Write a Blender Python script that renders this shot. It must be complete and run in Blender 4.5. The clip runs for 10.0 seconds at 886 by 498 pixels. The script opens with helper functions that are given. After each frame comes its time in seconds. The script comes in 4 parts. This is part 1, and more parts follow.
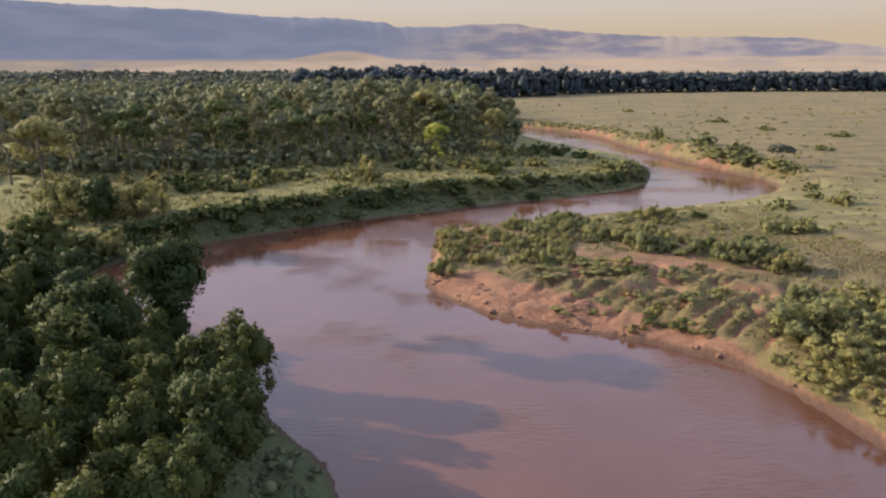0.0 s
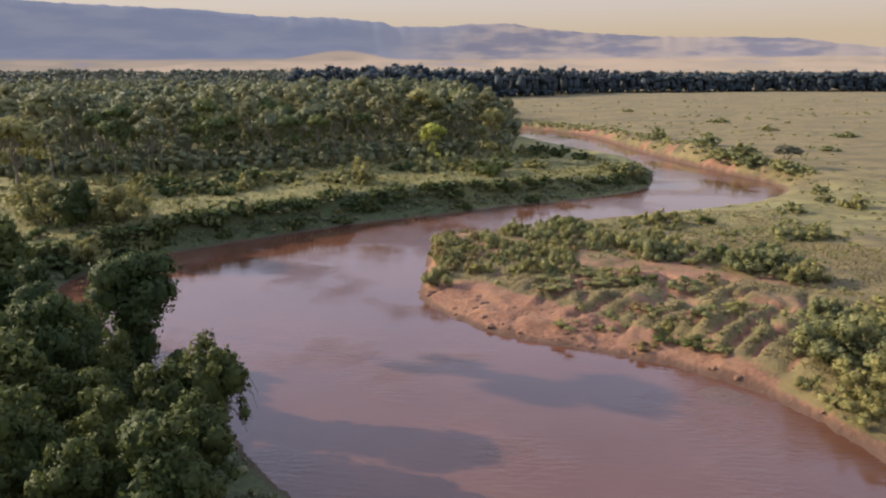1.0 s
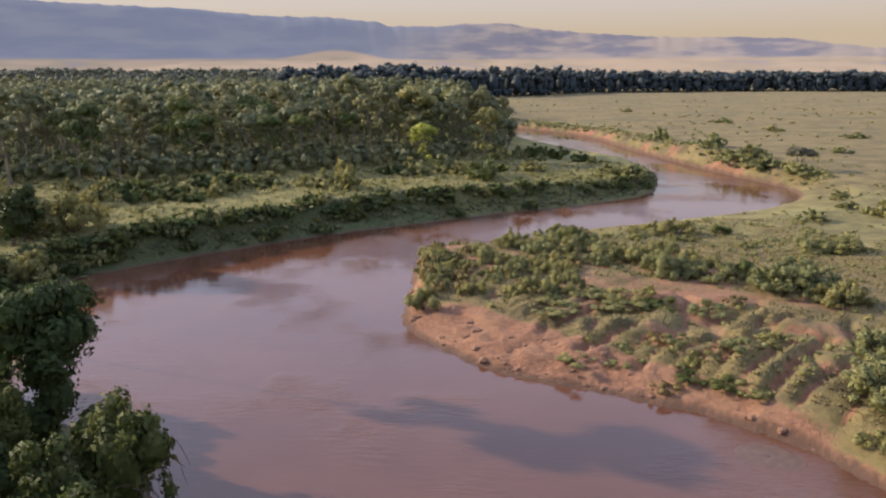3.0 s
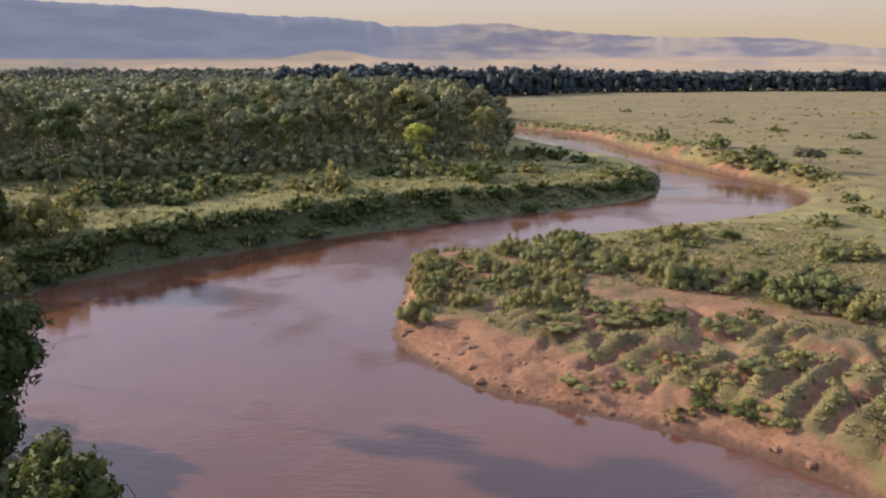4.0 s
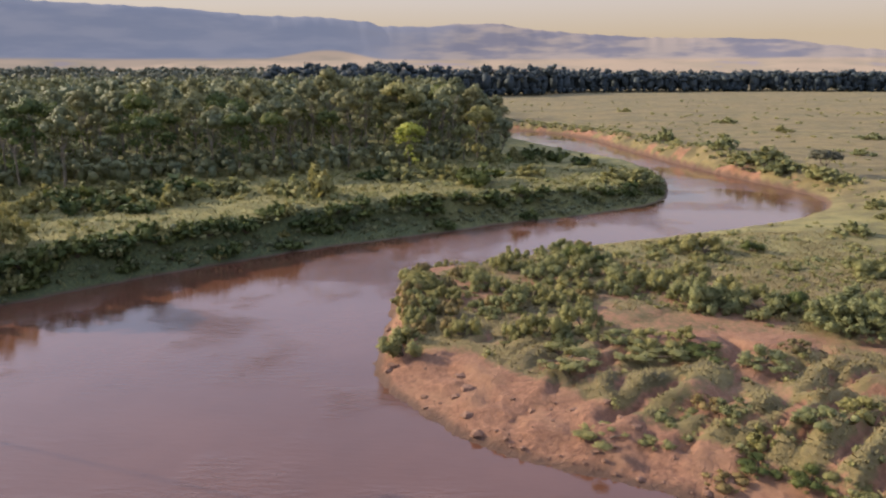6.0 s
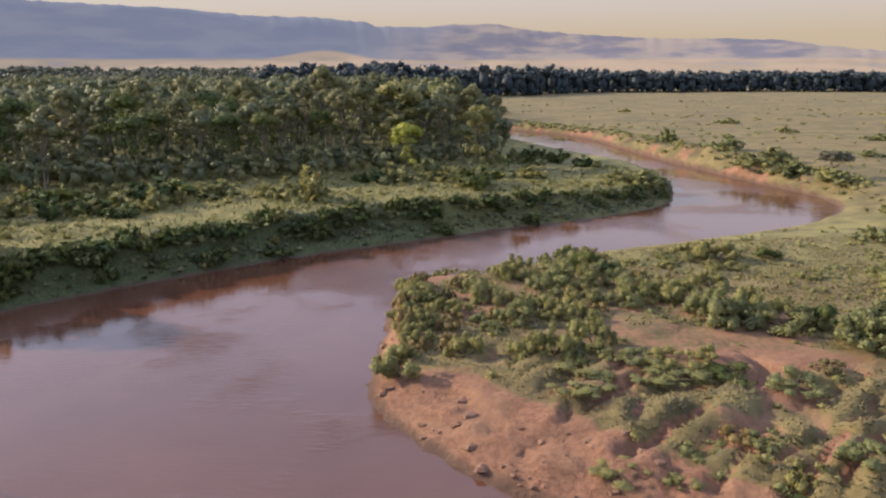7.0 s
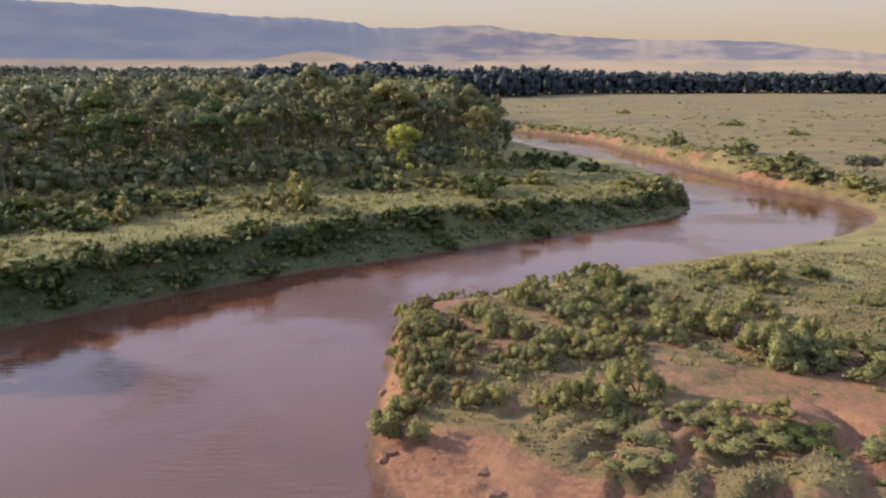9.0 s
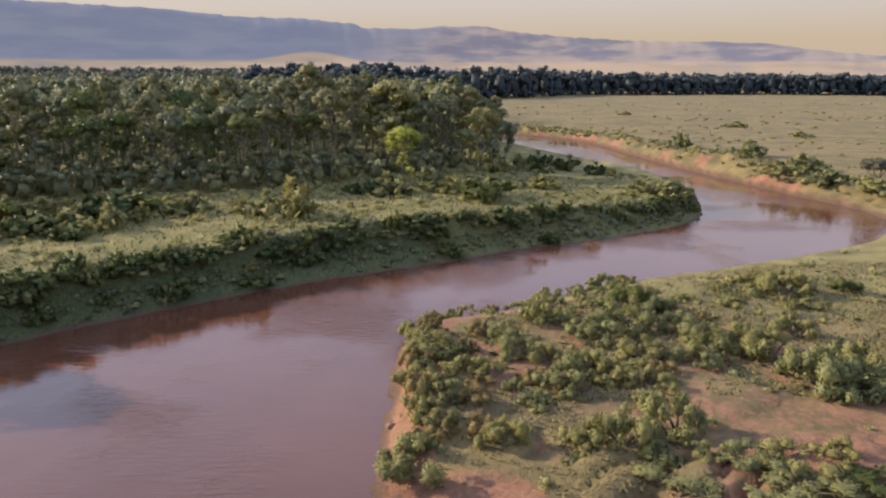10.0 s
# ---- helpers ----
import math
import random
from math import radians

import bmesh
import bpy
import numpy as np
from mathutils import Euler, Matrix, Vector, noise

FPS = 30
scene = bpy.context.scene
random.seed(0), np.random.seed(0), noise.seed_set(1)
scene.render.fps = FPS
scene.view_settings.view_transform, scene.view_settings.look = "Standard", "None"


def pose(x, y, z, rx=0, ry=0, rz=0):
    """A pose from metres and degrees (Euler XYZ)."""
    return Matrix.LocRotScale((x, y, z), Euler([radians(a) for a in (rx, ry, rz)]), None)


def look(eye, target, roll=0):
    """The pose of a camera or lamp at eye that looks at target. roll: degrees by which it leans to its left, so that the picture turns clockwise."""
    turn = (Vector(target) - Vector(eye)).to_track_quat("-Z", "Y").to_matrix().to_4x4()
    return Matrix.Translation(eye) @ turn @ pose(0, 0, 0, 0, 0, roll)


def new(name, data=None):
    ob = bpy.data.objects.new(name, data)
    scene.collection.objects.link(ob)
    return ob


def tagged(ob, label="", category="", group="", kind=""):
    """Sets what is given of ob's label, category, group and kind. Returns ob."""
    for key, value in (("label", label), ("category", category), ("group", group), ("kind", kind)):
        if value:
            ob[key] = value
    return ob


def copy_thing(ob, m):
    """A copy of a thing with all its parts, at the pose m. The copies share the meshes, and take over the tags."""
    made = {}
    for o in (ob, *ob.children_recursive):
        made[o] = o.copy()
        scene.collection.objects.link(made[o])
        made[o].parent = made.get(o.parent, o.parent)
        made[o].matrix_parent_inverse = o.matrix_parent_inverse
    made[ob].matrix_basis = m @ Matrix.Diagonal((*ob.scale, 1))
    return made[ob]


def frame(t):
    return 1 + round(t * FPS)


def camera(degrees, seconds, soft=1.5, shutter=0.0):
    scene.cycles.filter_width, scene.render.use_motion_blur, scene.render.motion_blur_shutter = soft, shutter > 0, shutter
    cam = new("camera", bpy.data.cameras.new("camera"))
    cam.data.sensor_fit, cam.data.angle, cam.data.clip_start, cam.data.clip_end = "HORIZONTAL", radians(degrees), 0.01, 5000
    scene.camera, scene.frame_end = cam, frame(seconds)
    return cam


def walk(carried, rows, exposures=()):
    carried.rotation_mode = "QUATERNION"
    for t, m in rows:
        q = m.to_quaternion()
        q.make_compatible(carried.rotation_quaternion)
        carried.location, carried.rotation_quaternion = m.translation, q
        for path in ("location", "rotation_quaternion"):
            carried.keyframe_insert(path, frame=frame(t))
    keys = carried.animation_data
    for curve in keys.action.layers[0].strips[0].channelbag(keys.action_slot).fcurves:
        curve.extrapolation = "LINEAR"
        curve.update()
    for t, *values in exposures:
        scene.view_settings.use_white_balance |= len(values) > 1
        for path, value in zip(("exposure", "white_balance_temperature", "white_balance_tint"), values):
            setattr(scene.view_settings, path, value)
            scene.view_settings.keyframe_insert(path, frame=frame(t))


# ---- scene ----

# ============ camera: a drone that flies up the river and sinks a little ============
cam = camera(64.0, 10.0, soft=2.15)
# seconds, eye x y z, yaw (left plus), pitch (up plus), roll
FLIGHT = [
    (0.0, 1.348, -2.756, 29.053, 1.570, -14.358, -0.313),
    (0.5, 1.403, 0.339, 28.870, 1.465, -14.362, -0.286),
    (1.0, 1.516, 3.384, 28.675, 1.364, -14.364, -0.263),
    (1.5, 1.670, 6.381, 28.468, 1.266, -14.366, -0.242),
    (2.0, 1.852, 9.335, 28.250, 1.169, -14.368, -0.224),
    (2.5, 2.046, 12.248, 28.023, 1.073, -14.367, -0.208),
    (4.0, 2.585, 20.776, 27.304, 0.779, -14.359, -0.164),
    (4.5, 2.713, 23.561, 27.056, 0.675, -14.353, -0.150),
    (5.0, 2.798, 26.323, 26.809, 0.567, -14.344, -0.135),
    (5.5, 2.833, 29.066, 26.564, 0.453, -14.334, -0.118),
    (7.0, 2.555, 37.226, 25.871, 0.070, -14.288, -0.054),
    (7.5, 2.315, 39.938, 25.664, -0.075, -14.268, -0.027),
    (8.0, 1.994, 42.652, 25.474, -0.231, -14.244, 0.005),
    (8.5, 1.587, 45.374, 25.305, -0.399, -14.217, 0.041),
    (9.0, 1.093, 48.110, 25.161, -0.579, -14.187, 0.083),
    (9.5, 0.508, 50.863, 25.045, -0.772, -14.154, 0.130),
    (10.0, -0.168, 53.639, 24.962, -0.980, -14.116, 0.184),
]


def heading(x, y, z, yaw, pitch):
    a, b = radians(yaw), radians(pitch)
    return (x - 10 * math.sin(a) * math.cos(b), y + 10 * math.cos(a) * math.cos(b), z + 10 * math.sin(b))


walk(cam, [(t, look((x, y, z), heading(x, y, z, yaw, pitch), roll)) for t, x, y, z, yaw, pitch, roll in FLIGHT])

# ============ light: late sun from the side, hazy pale sky ============
SUN_ELEVATION, SUN_AZIMUTH = 22.8, -71.0      # azimuth from +y towards +x
world = bpy.data.worlds.new("sky")
scene.world = world
world.use_nodes = True
wn, wl = world.node_tree.nodes, world.node_tree.links
sky = wn.new("ShaderNodeTexSky")
sky.sky_type, sky.sun_disc = "NISHITA", False
sky.sun_elevation, sky.sun_rotation = radians(SUN_ELEVATION), radians(SUN_AZIMUTH)
sky.air_density, sky.dust_density, sky.ozone_density = 1.2, 1.5, 2.0
# pale evening haze that thins out upwards, with faint high cloud
way = wn.new("ShaderNodeTexCoord")
up = wn.new("ShaderNodeSeparateXYZ")
wl.new(way.outputs["Generated"], up.inputs[0])
haze = wn.new("ShaderNodeMapRange")
haze.inputs["From Min"].default_value, haze.inputs["From Max"].default_value = 0.04, 0.35
haze.inputs["To Min"].default_value, haze.inputs["To Max"].default_value = 1.0, 0.0
wl.new(up.outputs["Z"], haze.inputs["Value"])
cream = wn.new("ShaderNodeMix")
cream.data_type = "RGBA"
cream.inputs["A"].default_value, cream.inputs["B"].default_value = (4.4, 4.8, 6.9, 1), (2.84, 2.24, 1.64, 1)
wl.new(haze.outputs[0], cream.inputs["Factor"])
veil = wn.new("ShaderNodeMapRange")
veil.inputs["From Min"].default_value, veil.inputs["From Max"].default_value = 0.0, 0.9
veil.inputs["To Min"].default_value, veil.inputs["To Max"].default_value = 0.97, 0.45
wl.new(up.outputs["Z"], veil.inputs["Value"])
air = wn.new("ShaderNodeMix")
air.data_type = "RGBA"
wl.new(veil.outputs[0], air.inputs["Factor"])
wl.new(sky.outputs[0], air.inputs["A"])
wl.new(cream.outputs["Result"], air.inputs["B"])
wl.new(air.outputs["Result"], wn["Background"].inputs[0])
wn["Background"].inputs[1].default_value = 0.13

sun_data = bpy.data.lights.new("sun", "SUN")
sun_data.energy, sun_data.angle, sun_data.color = 4.4, radians(0.6), (1.0, 0.832, 0.64)
sun = new("sun", sun_data)
a, e = radians(SUN_AZIMUTH), radians(SUN_ELEVATION)
sun.matrix_world = look((0, 0, 200), (-100 * math.sin(a) * math.cos(e), -100 * math.cos(a) * math.cos(e), 200 - 100 * math.sin(e)))
scene.view_settings.exposure = 0.68


# ============ materials ============
def material(name, rough=0.9):
    m = bpy.data.materials.new(name)
    m.use_nodes = True
    b = m.node_tree.nodes["Principled BSDF"]
    b.inputs["Roughness"].default_value = rough
    return m, m.node_tree.nodes, m.node_tree.links, b


def node(nodes, kind, **values):
    n = nodes.new(kind)
    for k, v in values.items():
        n.inputs[k].default_value = v
    return n


def noise_tex(nodes, links, scale, detail=4.0, rough=0.55, source=None):
    n = node(nodes, "ShaderNodeTexNoise", Scale=scale, Detail=detail, Roughness=rough)
    if source is not None:
        links.new(source, n.inputs["Vector"])
    return n.outputs["Fac"]


def mix(nodes, links, fac, c1, c2, blend="MIX"):
    n = nodes.new("ShaderNodeMix")
    n.data_type, n.blend_type = "RGBA", blend
    for socket, value in ((n.inputs["Factor"], fac), (n.inputs["A"], c1), (n.inputs["B"], c2)):
        if isinstance(value, bpy.types.NodeSocket):
            links.new(value, socket)
        elif isinstance(value, (int, float)):
            socket.default_value = value
        else:
            socket.default_value = (*value, 1)
    return n.outputs["Result"]


def ramp(nodes, links, source, lo, hi):
    n = nodes.new("ShaderNodeMapRange")
    n.interpolation_type = "SMOOTHSTEP"
    n.inputs["From Min"].default_value, n.inputs["From Max"].default_value = lo, hi
    links.new(source, n.inputs["Value"])
    return n.outputs["Result"]


def calc(nodes, links, op, p, q):
    n = nodes.new("ShaderNodeMath")
    n.operation = op
    for socket, value in zip(n.inputs, (p, q)):
        if isinstance(value, bpy.types.NodeSocket):
            links.new(value, socket)
        else:
            socket.default_value = value
    return n.outputs[0]


def bump(nodes, links, height, strength, distance, b):
    n = node(nodes, "ShaderNodeBump", Strength=strength, Distance=distance)
    links.new(height, n.inputs["Height"])
    links.new(n.outputs["Normal"], b.inputs["Normal"])


def foliage(name, dark, mid, light, tint=0.35, through_leaf=0.34):
    """Leaves: colour varies from plant to plant, from clump to clump and with a soft patchiness."""
    m, ns, ls, b = material(name, 0.65)
    info, geo, tex = ns.new("ShaderNodeObjectInfo"), ns.new("ShaderNodeNewGeometry"), ns.new("ShaderNodeTexCoord")
    patch = noise_tex(ns, ls, 0.9, 3.0, 0.6, tex.outputs["Object"])
    c = mix(ns, ls, ramp(ns, ls, patch, 0.3, 0.7), dark, mid)
    c = mix(ns, ls, calc(ns, ls, "MULTIPLY", geo.outputs["Random Per Island"], 0.42), c, light)
    tone = ns.new("ShaderNodeAttribute")
    tone.attribute_name = "tone"
    own = calc(ns, ls, "FRACT", calc(ns, ls, "ADD", info.outputs["Random"], tone.outputs["Fac"]), 0.0)
    hue = mix(ns, ls, own, (0.74, 0.86, 0.86), (1.34, 1.20, 0.88))
    c = mix(ns, ls, tint * 2, c, hue, "MULTIPLY")
    ls.new(c, b.inputs["Base Color"])
    b.inputs["Specular IOR Level"].default_value = 0.25
    tr = ns.new("ShaderNodeBsdfTranslucent")
    ls.new(c, tr.inputs["Color"])
    sh = ns.new("ShaderNodeMixShader")
    sh.inputs[0].default_value = through_leaf
    ls.new(b.outputs[0], sh.inputs[1])
    ls.new(tr.outputs[0], sh.inputs[2])
    ls.new(sh.outputs[0], ns["Material Output"].inputs["Surface"])
    return m


LEAF_DEEP = foliage("leaf_deep_green", (0.056, 0.084, 0.033), (0.114, 0.144, 0.048), (0.216, 0.233, 0.078))
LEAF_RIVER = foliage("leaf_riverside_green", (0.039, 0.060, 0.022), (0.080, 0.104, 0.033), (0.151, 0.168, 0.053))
# forest olive, lightened and given extra blue to carry distance haze
LEAF_FOREST = foliage("leaf_forest_olive", (0.103, 0.121, 0.075), (0.179, 0.193, 0.109), (0.322, 0.311, 0.158), 0.35, 0.20)
LEAF_OLIVE = foliage("leaf_pale_olive", (0.116, 0.121, 0.064), (0.193, 0.189, 0.095), (0.314, 0.288, 0.141), 0.35, 0.20)
LEAF_YELLOW = foliage("leaf_fever_tree_yellow", (0.275, 0.312, 0.056), (0.413, 0.438, 0.088), (0.550, 0.550, 0.138), 0.05)
LEAF_SCRUB = foliage("leaf_scrub_grey_green", (0.176, 0.179, 0.074), (0.292, 0.288, 0.124), (0.436, 0.409, 0.197), 0.28)
# distant leaves: cloud shade and blue haze are put into the colour
LEAF_FAR_HAZE = foliage("leaf_distant_haze_shade", (0.034, 0.048, 0.060), (0.046, 0.063, 0.074), (0.060, 0.078, 0.086), 0.2, 0.1)
LEAF_DRY = foliage("leaf_dry_straw", (0.18, 0.14, 0.065), (0.27, 0.215, 0.105), (0.38, 0.31, 0.155))


def bark(name, c1, c2):
    m, ns, ls, b = material(name, 0.85)
    tex = ns.new("ShaderNodeTexCoord")
    f = noise_tex(ns, ls, 6.0, 5.0, 0.6, tex.outputs["Object"])
    ls.new(mix(ns, ls, ramp(ns, ls, f, 0.3, 0.7), c1, c2), b.inputs["Base Color"])
    bump(ns, ls, f, 0.6, 0.05, b)
    return m


BARK_PALE = bark("bark_pale", (0.10, 0.085, 0.062), (0.23, 0.20, 0.15))
BARK_DARK = bark("bark_dark", (0.06, 0.045, 0.03), (0.16, 0.12, 0.08))


def ground_material():
    m, ns, ls, b = material("savanna_ground", 0.97)
    tex = ns.new("ShaderNodeTexCoord")
    pos = tex.outputs["Object"]

    def attr(name):
        n = ns.new("ShaderNodeAttribute")
        n.attribute_name = name
        return n.outputs["Fac"]

    fine = noise_tex(ns, ls, 1.9, 8.0, 0.72, pos)
    mid = noise_tex(ns, ls, 0.22, 5.0, 0.6, pos)
    big = noise_tex(ns, ls, 0.03, 4.0, 0.55, pos)
    grass = mix(ns, ls, ramp(ns, ls, mid, 0.28, 0.62), (0.078, 0.070, 0.027), (0.225, 0.175, 0.070))
    grass = mix(ns, ls, ramp(ns, ls, big, 0.35, 0.65), grass, mix(ns, ls, 0.5, grass, (0.236, 0.171, 0.074)))
    grass = mix(ns, ls, calc(ns, ls, "MULTIPLY", ramp(ns, ls, fine, 0.52, 0.75), 0.38), grass, (0.085, 0.092, 0.035))
    mp = ns.new("ShaderNodeMapping")
    mp.inputs["Scale"].default_value = (0.25, 1.0, 1)
    ls.new(pos, mp.inputs["Vector"])
    streak = noise_tex(ns, ls, 0.16, 5.0, 0.65, mp.outputs[0])
    grass = mix(ns, ls, calc(ns, ls, "MULTIPLY", ramp(ns, ls, streak, 0.48, 0.62), 0.75), grass, (0.112, 0.092, 0.044))
    lush = mix(ns, ls, ramp(ns, ls, mid, 0.35, 0.65), (0.145, 0.142, 0.047), (0.262, 0.232, 0.084))
    lush = mix(ns, ls, calc(ns, ls, "MULTIPLY", ramp(ns, ls, fine, 0.5, 0.72), 0.42), lush, (0.070, 0.080, 0.028))
    soil = mix(ns, ls, ramp(ns, ls, fine, 0.3, 0.7), (0.165, 0.076, 0.044), (0.330, 0.168, 0.098))
    soil = mix(ns, ls, calc(ns, ls, "MULTIPLY", ramp(ns, ls, mid, 0.42, 0.62), 0.6), soil, (0.300, 0.165, 0.092))
    wob = calc(ns, ls, "MULTIPLY", calc(ns, ls, "SUBTRACT", calc(ns, ls, "ADD", fine, mid), 1.0), 0.9)
    c = mix(ns, ls, ramp(ns, ls, calc(ns, ls, "ADD", attr("lush"), wob), 0.25, 0.75), grass, lush)
    c = mix(ns, ls, ramp(ns, ls, calc(ns, ls, "ADD", attr("soil"), wob), 0.32, 0.68), c, soil)
    # herb cover of the left bank, darkened to carry the bank's shade
    weed_shade = mix(ns, ls, ramp(ns, ls, fine, 0.35, 0.65), (0.056, 0.074, 0.030), (0.112, 0.126, 0.048))
    c = mix(ns, ls, ramp(ns, ls, calc(ns, ls, "ADD", attr("weed_shade"), wob), 0.3, 0.7), c, weed_shade)
    c = mix(ns, ls, ramp(ns, ls, attr("wet"), 0.1, 0.9), c, (0.105, 0.060, 0.040))
    ls.new(c, b.inputs["Base Color"])
    bump(ns, ls, calc(ns, ls, "ADD", fine, mid), 0.8, 0.35, b)
    return m


GROUND = ground_material()


def water_material():
    m, ns, ls, b = material("muddy_river_water", 0.045)
    tex = ns.new("ShaderNodeTexCoord")
    pos = tex.outputs["Object"]
    silt = noise_tex(ns, ls, 0.035, 4.0, 0.6, pos)
    ls.new(mix(ns, ls, ramp(ns, ls, silt, 0.3, 0.7), (0.104, 0.045, 0.027), (0.140, 0.063, 0.039)), b.inputs["Base Color"])
    b.inputs["IOR"].default_value = 1.6
    gust = ramp(ns, ls, noise_tex(ns, ls, 0.055, 3.0, 0.5, pos), 0.47, 0.64)
    mp = ns.new("ShaderNodeMapping")
    mp.inputs["Rotation"].default_value = (0, 0, radians(25))
    mp.inputs["Scale"].default_value = (0.5, 1.7, 1)
    ls.new(pos, mp.inputs["Vector"])
    ripple = noise_tex(ns, ls, 1.3, 4.0, 0.55, mp.outputs[0])
    swell = noise_tex(ns, ls, 0.16, 2.0, 0.5, pos)
    h = calc(ns, ls, "ADD", calc(ns, ls, "MULTIPLY", ripple, calc(ns, ls, "ADD", calc(ns, ls, "MULTIPLY", gust, 0.11), 0.014)), calc(ns, ls, "MULTIPLY", swell, 0.025))
    bump(ns, ls, h, 1.0, 1.0, b)
    return m


WATER = water_material()


def escarpment_material():
    """Distant slopes, the haze of many kilometres of air put in as colour and glow: woods towards one end, grass
    towards the other, pale foot slopes.
    """
    m, ns, ls, b = material("escarpment_haze_glow", 1.0)
    tex = ns.new("ShaderNodeTexCoord")
    sep = ns.new("ShaderNodeSeparateXYZ")
    ls.new(tex.outputs["Object"], sep.inputs[0])
    mp = ns.new("ShaderNodeMapping")
    mp.inputs["Scale"].default_value = (1, 1, 5)
    ls.new(tex.outputs["Object"], mp.inputs["Vector"])
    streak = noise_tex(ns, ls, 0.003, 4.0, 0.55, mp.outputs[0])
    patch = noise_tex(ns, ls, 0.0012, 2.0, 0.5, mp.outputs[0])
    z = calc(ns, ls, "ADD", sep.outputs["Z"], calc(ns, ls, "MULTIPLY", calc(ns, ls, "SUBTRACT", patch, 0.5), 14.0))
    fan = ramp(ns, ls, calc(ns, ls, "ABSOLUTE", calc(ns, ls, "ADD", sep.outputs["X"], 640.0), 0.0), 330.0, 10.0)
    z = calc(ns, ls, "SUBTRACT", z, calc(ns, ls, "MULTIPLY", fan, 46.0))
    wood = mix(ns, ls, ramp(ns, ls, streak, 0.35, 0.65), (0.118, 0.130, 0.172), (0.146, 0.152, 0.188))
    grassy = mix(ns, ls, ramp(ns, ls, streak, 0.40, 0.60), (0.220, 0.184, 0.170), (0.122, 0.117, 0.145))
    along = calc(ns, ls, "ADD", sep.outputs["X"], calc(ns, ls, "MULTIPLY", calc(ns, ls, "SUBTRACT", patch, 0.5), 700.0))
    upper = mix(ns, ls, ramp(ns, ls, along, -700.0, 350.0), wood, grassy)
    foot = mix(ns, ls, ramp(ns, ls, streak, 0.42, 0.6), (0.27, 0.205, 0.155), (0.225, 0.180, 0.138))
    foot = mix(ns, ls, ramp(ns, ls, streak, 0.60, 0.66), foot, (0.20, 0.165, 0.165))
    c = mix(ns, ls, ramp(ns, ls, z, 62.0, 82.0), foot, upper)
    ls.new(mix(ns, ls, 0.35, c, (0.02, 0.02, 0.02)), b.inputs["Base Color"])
    # emission stands in for sunlit air in front of the slopes
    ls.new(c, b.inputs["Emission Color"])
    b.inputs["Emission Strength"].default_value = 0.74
    b.inputs["Specular IOR Level"].default_value = 0.0
    return m


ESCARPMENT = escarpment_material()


# ============ plain tools ============
def vnoise(x, y, seed):
    """Smooth value noise, 0 to 1."""
    table = np.random.RandomState(seed).rand(256, 256)
    xi, yi = np.floor(x).astype(int), np.floor(y).astype(int)
    fx, fy = x - xi, y - yi
    fx, fy = fx * fx * (3 - 2 * fx), fy * fy * (3 - 2 * fy)
    x0, x1, y0, y1 = xi & 255, (xi + 1) & 255, yi & 255, (yi + 1) & 255
    return (table[x0, y0] * (1 - fx) + table[x1, y0] * fx) * (1 - fy) + (table[x0, y1] * (1 - fx) + table[x1, y1] * fx) * fy


def fbm(x, y, size, octaves, seed):
    total, amp, norm = 0.0, 1.0, 0.0
    for k in range(octaves):
        total = total + amp * vnoise(x / size * 2 ** k + 17 * k, y / size * 2 ** k - 9 * k, seed + k)
        norm, amp = norm + amp, amp * 0.5
    return total / norm


def smooth(v, lo=0.0, hi=1.0):
    t = np.clip((v - lo) / (hi - lo), 0, 1)
    return t * t * (3 - 2 * t)


def spline(ctrl, sub=5):
    p = np.array(ctrl, float)
    p = np.vstack([2 * p[0] - p[1], p, 2 * p[-1] - p[-2]])
    out = []
    for i in range(1, len(p) - 2):
        for s in np.arange(sub) / sub:
            a0, a1, a2, a3 = p[i - 1:i + 3]
            out.append(0.5 * (2 * a1 + (a2 - a0) * s + (2 * a0 - 5 * a1 + 4 * a2 - a3) * s * s + (3 * a1 - a0 - 3 * a2 + a3) * s ** 3))
    out.append(p[-2])
    return np.array(out)


def mesh_object(name, verts, faces, mat, parent=None, flat=False, normals=None):
    me = bpy.data.meshes.new(name)
    me.from_pydata(np.asarray(verts).tolist(), [], np.asarray(faces).tolist() if isinstance(faces, np.ndarray) else faces)
    me.materials.append(mat)
    if not flat or normals is not None:
        me.shade_smooth()
    if normals is not None:
        me.normals_split_custom_set_from_vertices(np.asarray(normals).tolist())
    ob = new(name, me)
    ob.parent = parent
    return ob


# ============ the river: bank lines with the bank's height and the width of its slope ============
LEFT_NEAR = [(-3, -300, 4, 10), (-3, -60, 4, 10), (-4, 0, 4, 9), (-5, 30, 4, 8), (-8, 43, 3.6, 8), (-13.5, 50, 3.3, 7), (-19, 58, 3.2, 7),
             (-27, 65, 3.2, 7), (-37, 72.5, 3.2, 7), (-46.5, 82, 3.2, 7), (-52.0, 92, 3.4, 6), (-52.0, 100.5, 3.7, 5.5), (-48.5, 107.5, 4.0, 5), (-43.3, 113, 4.2, 5), (-38, 118, 4.4, 5),
             (-32.3, 123, 4.5, 5.5), (-26, 128.2, 4.5, 6)]
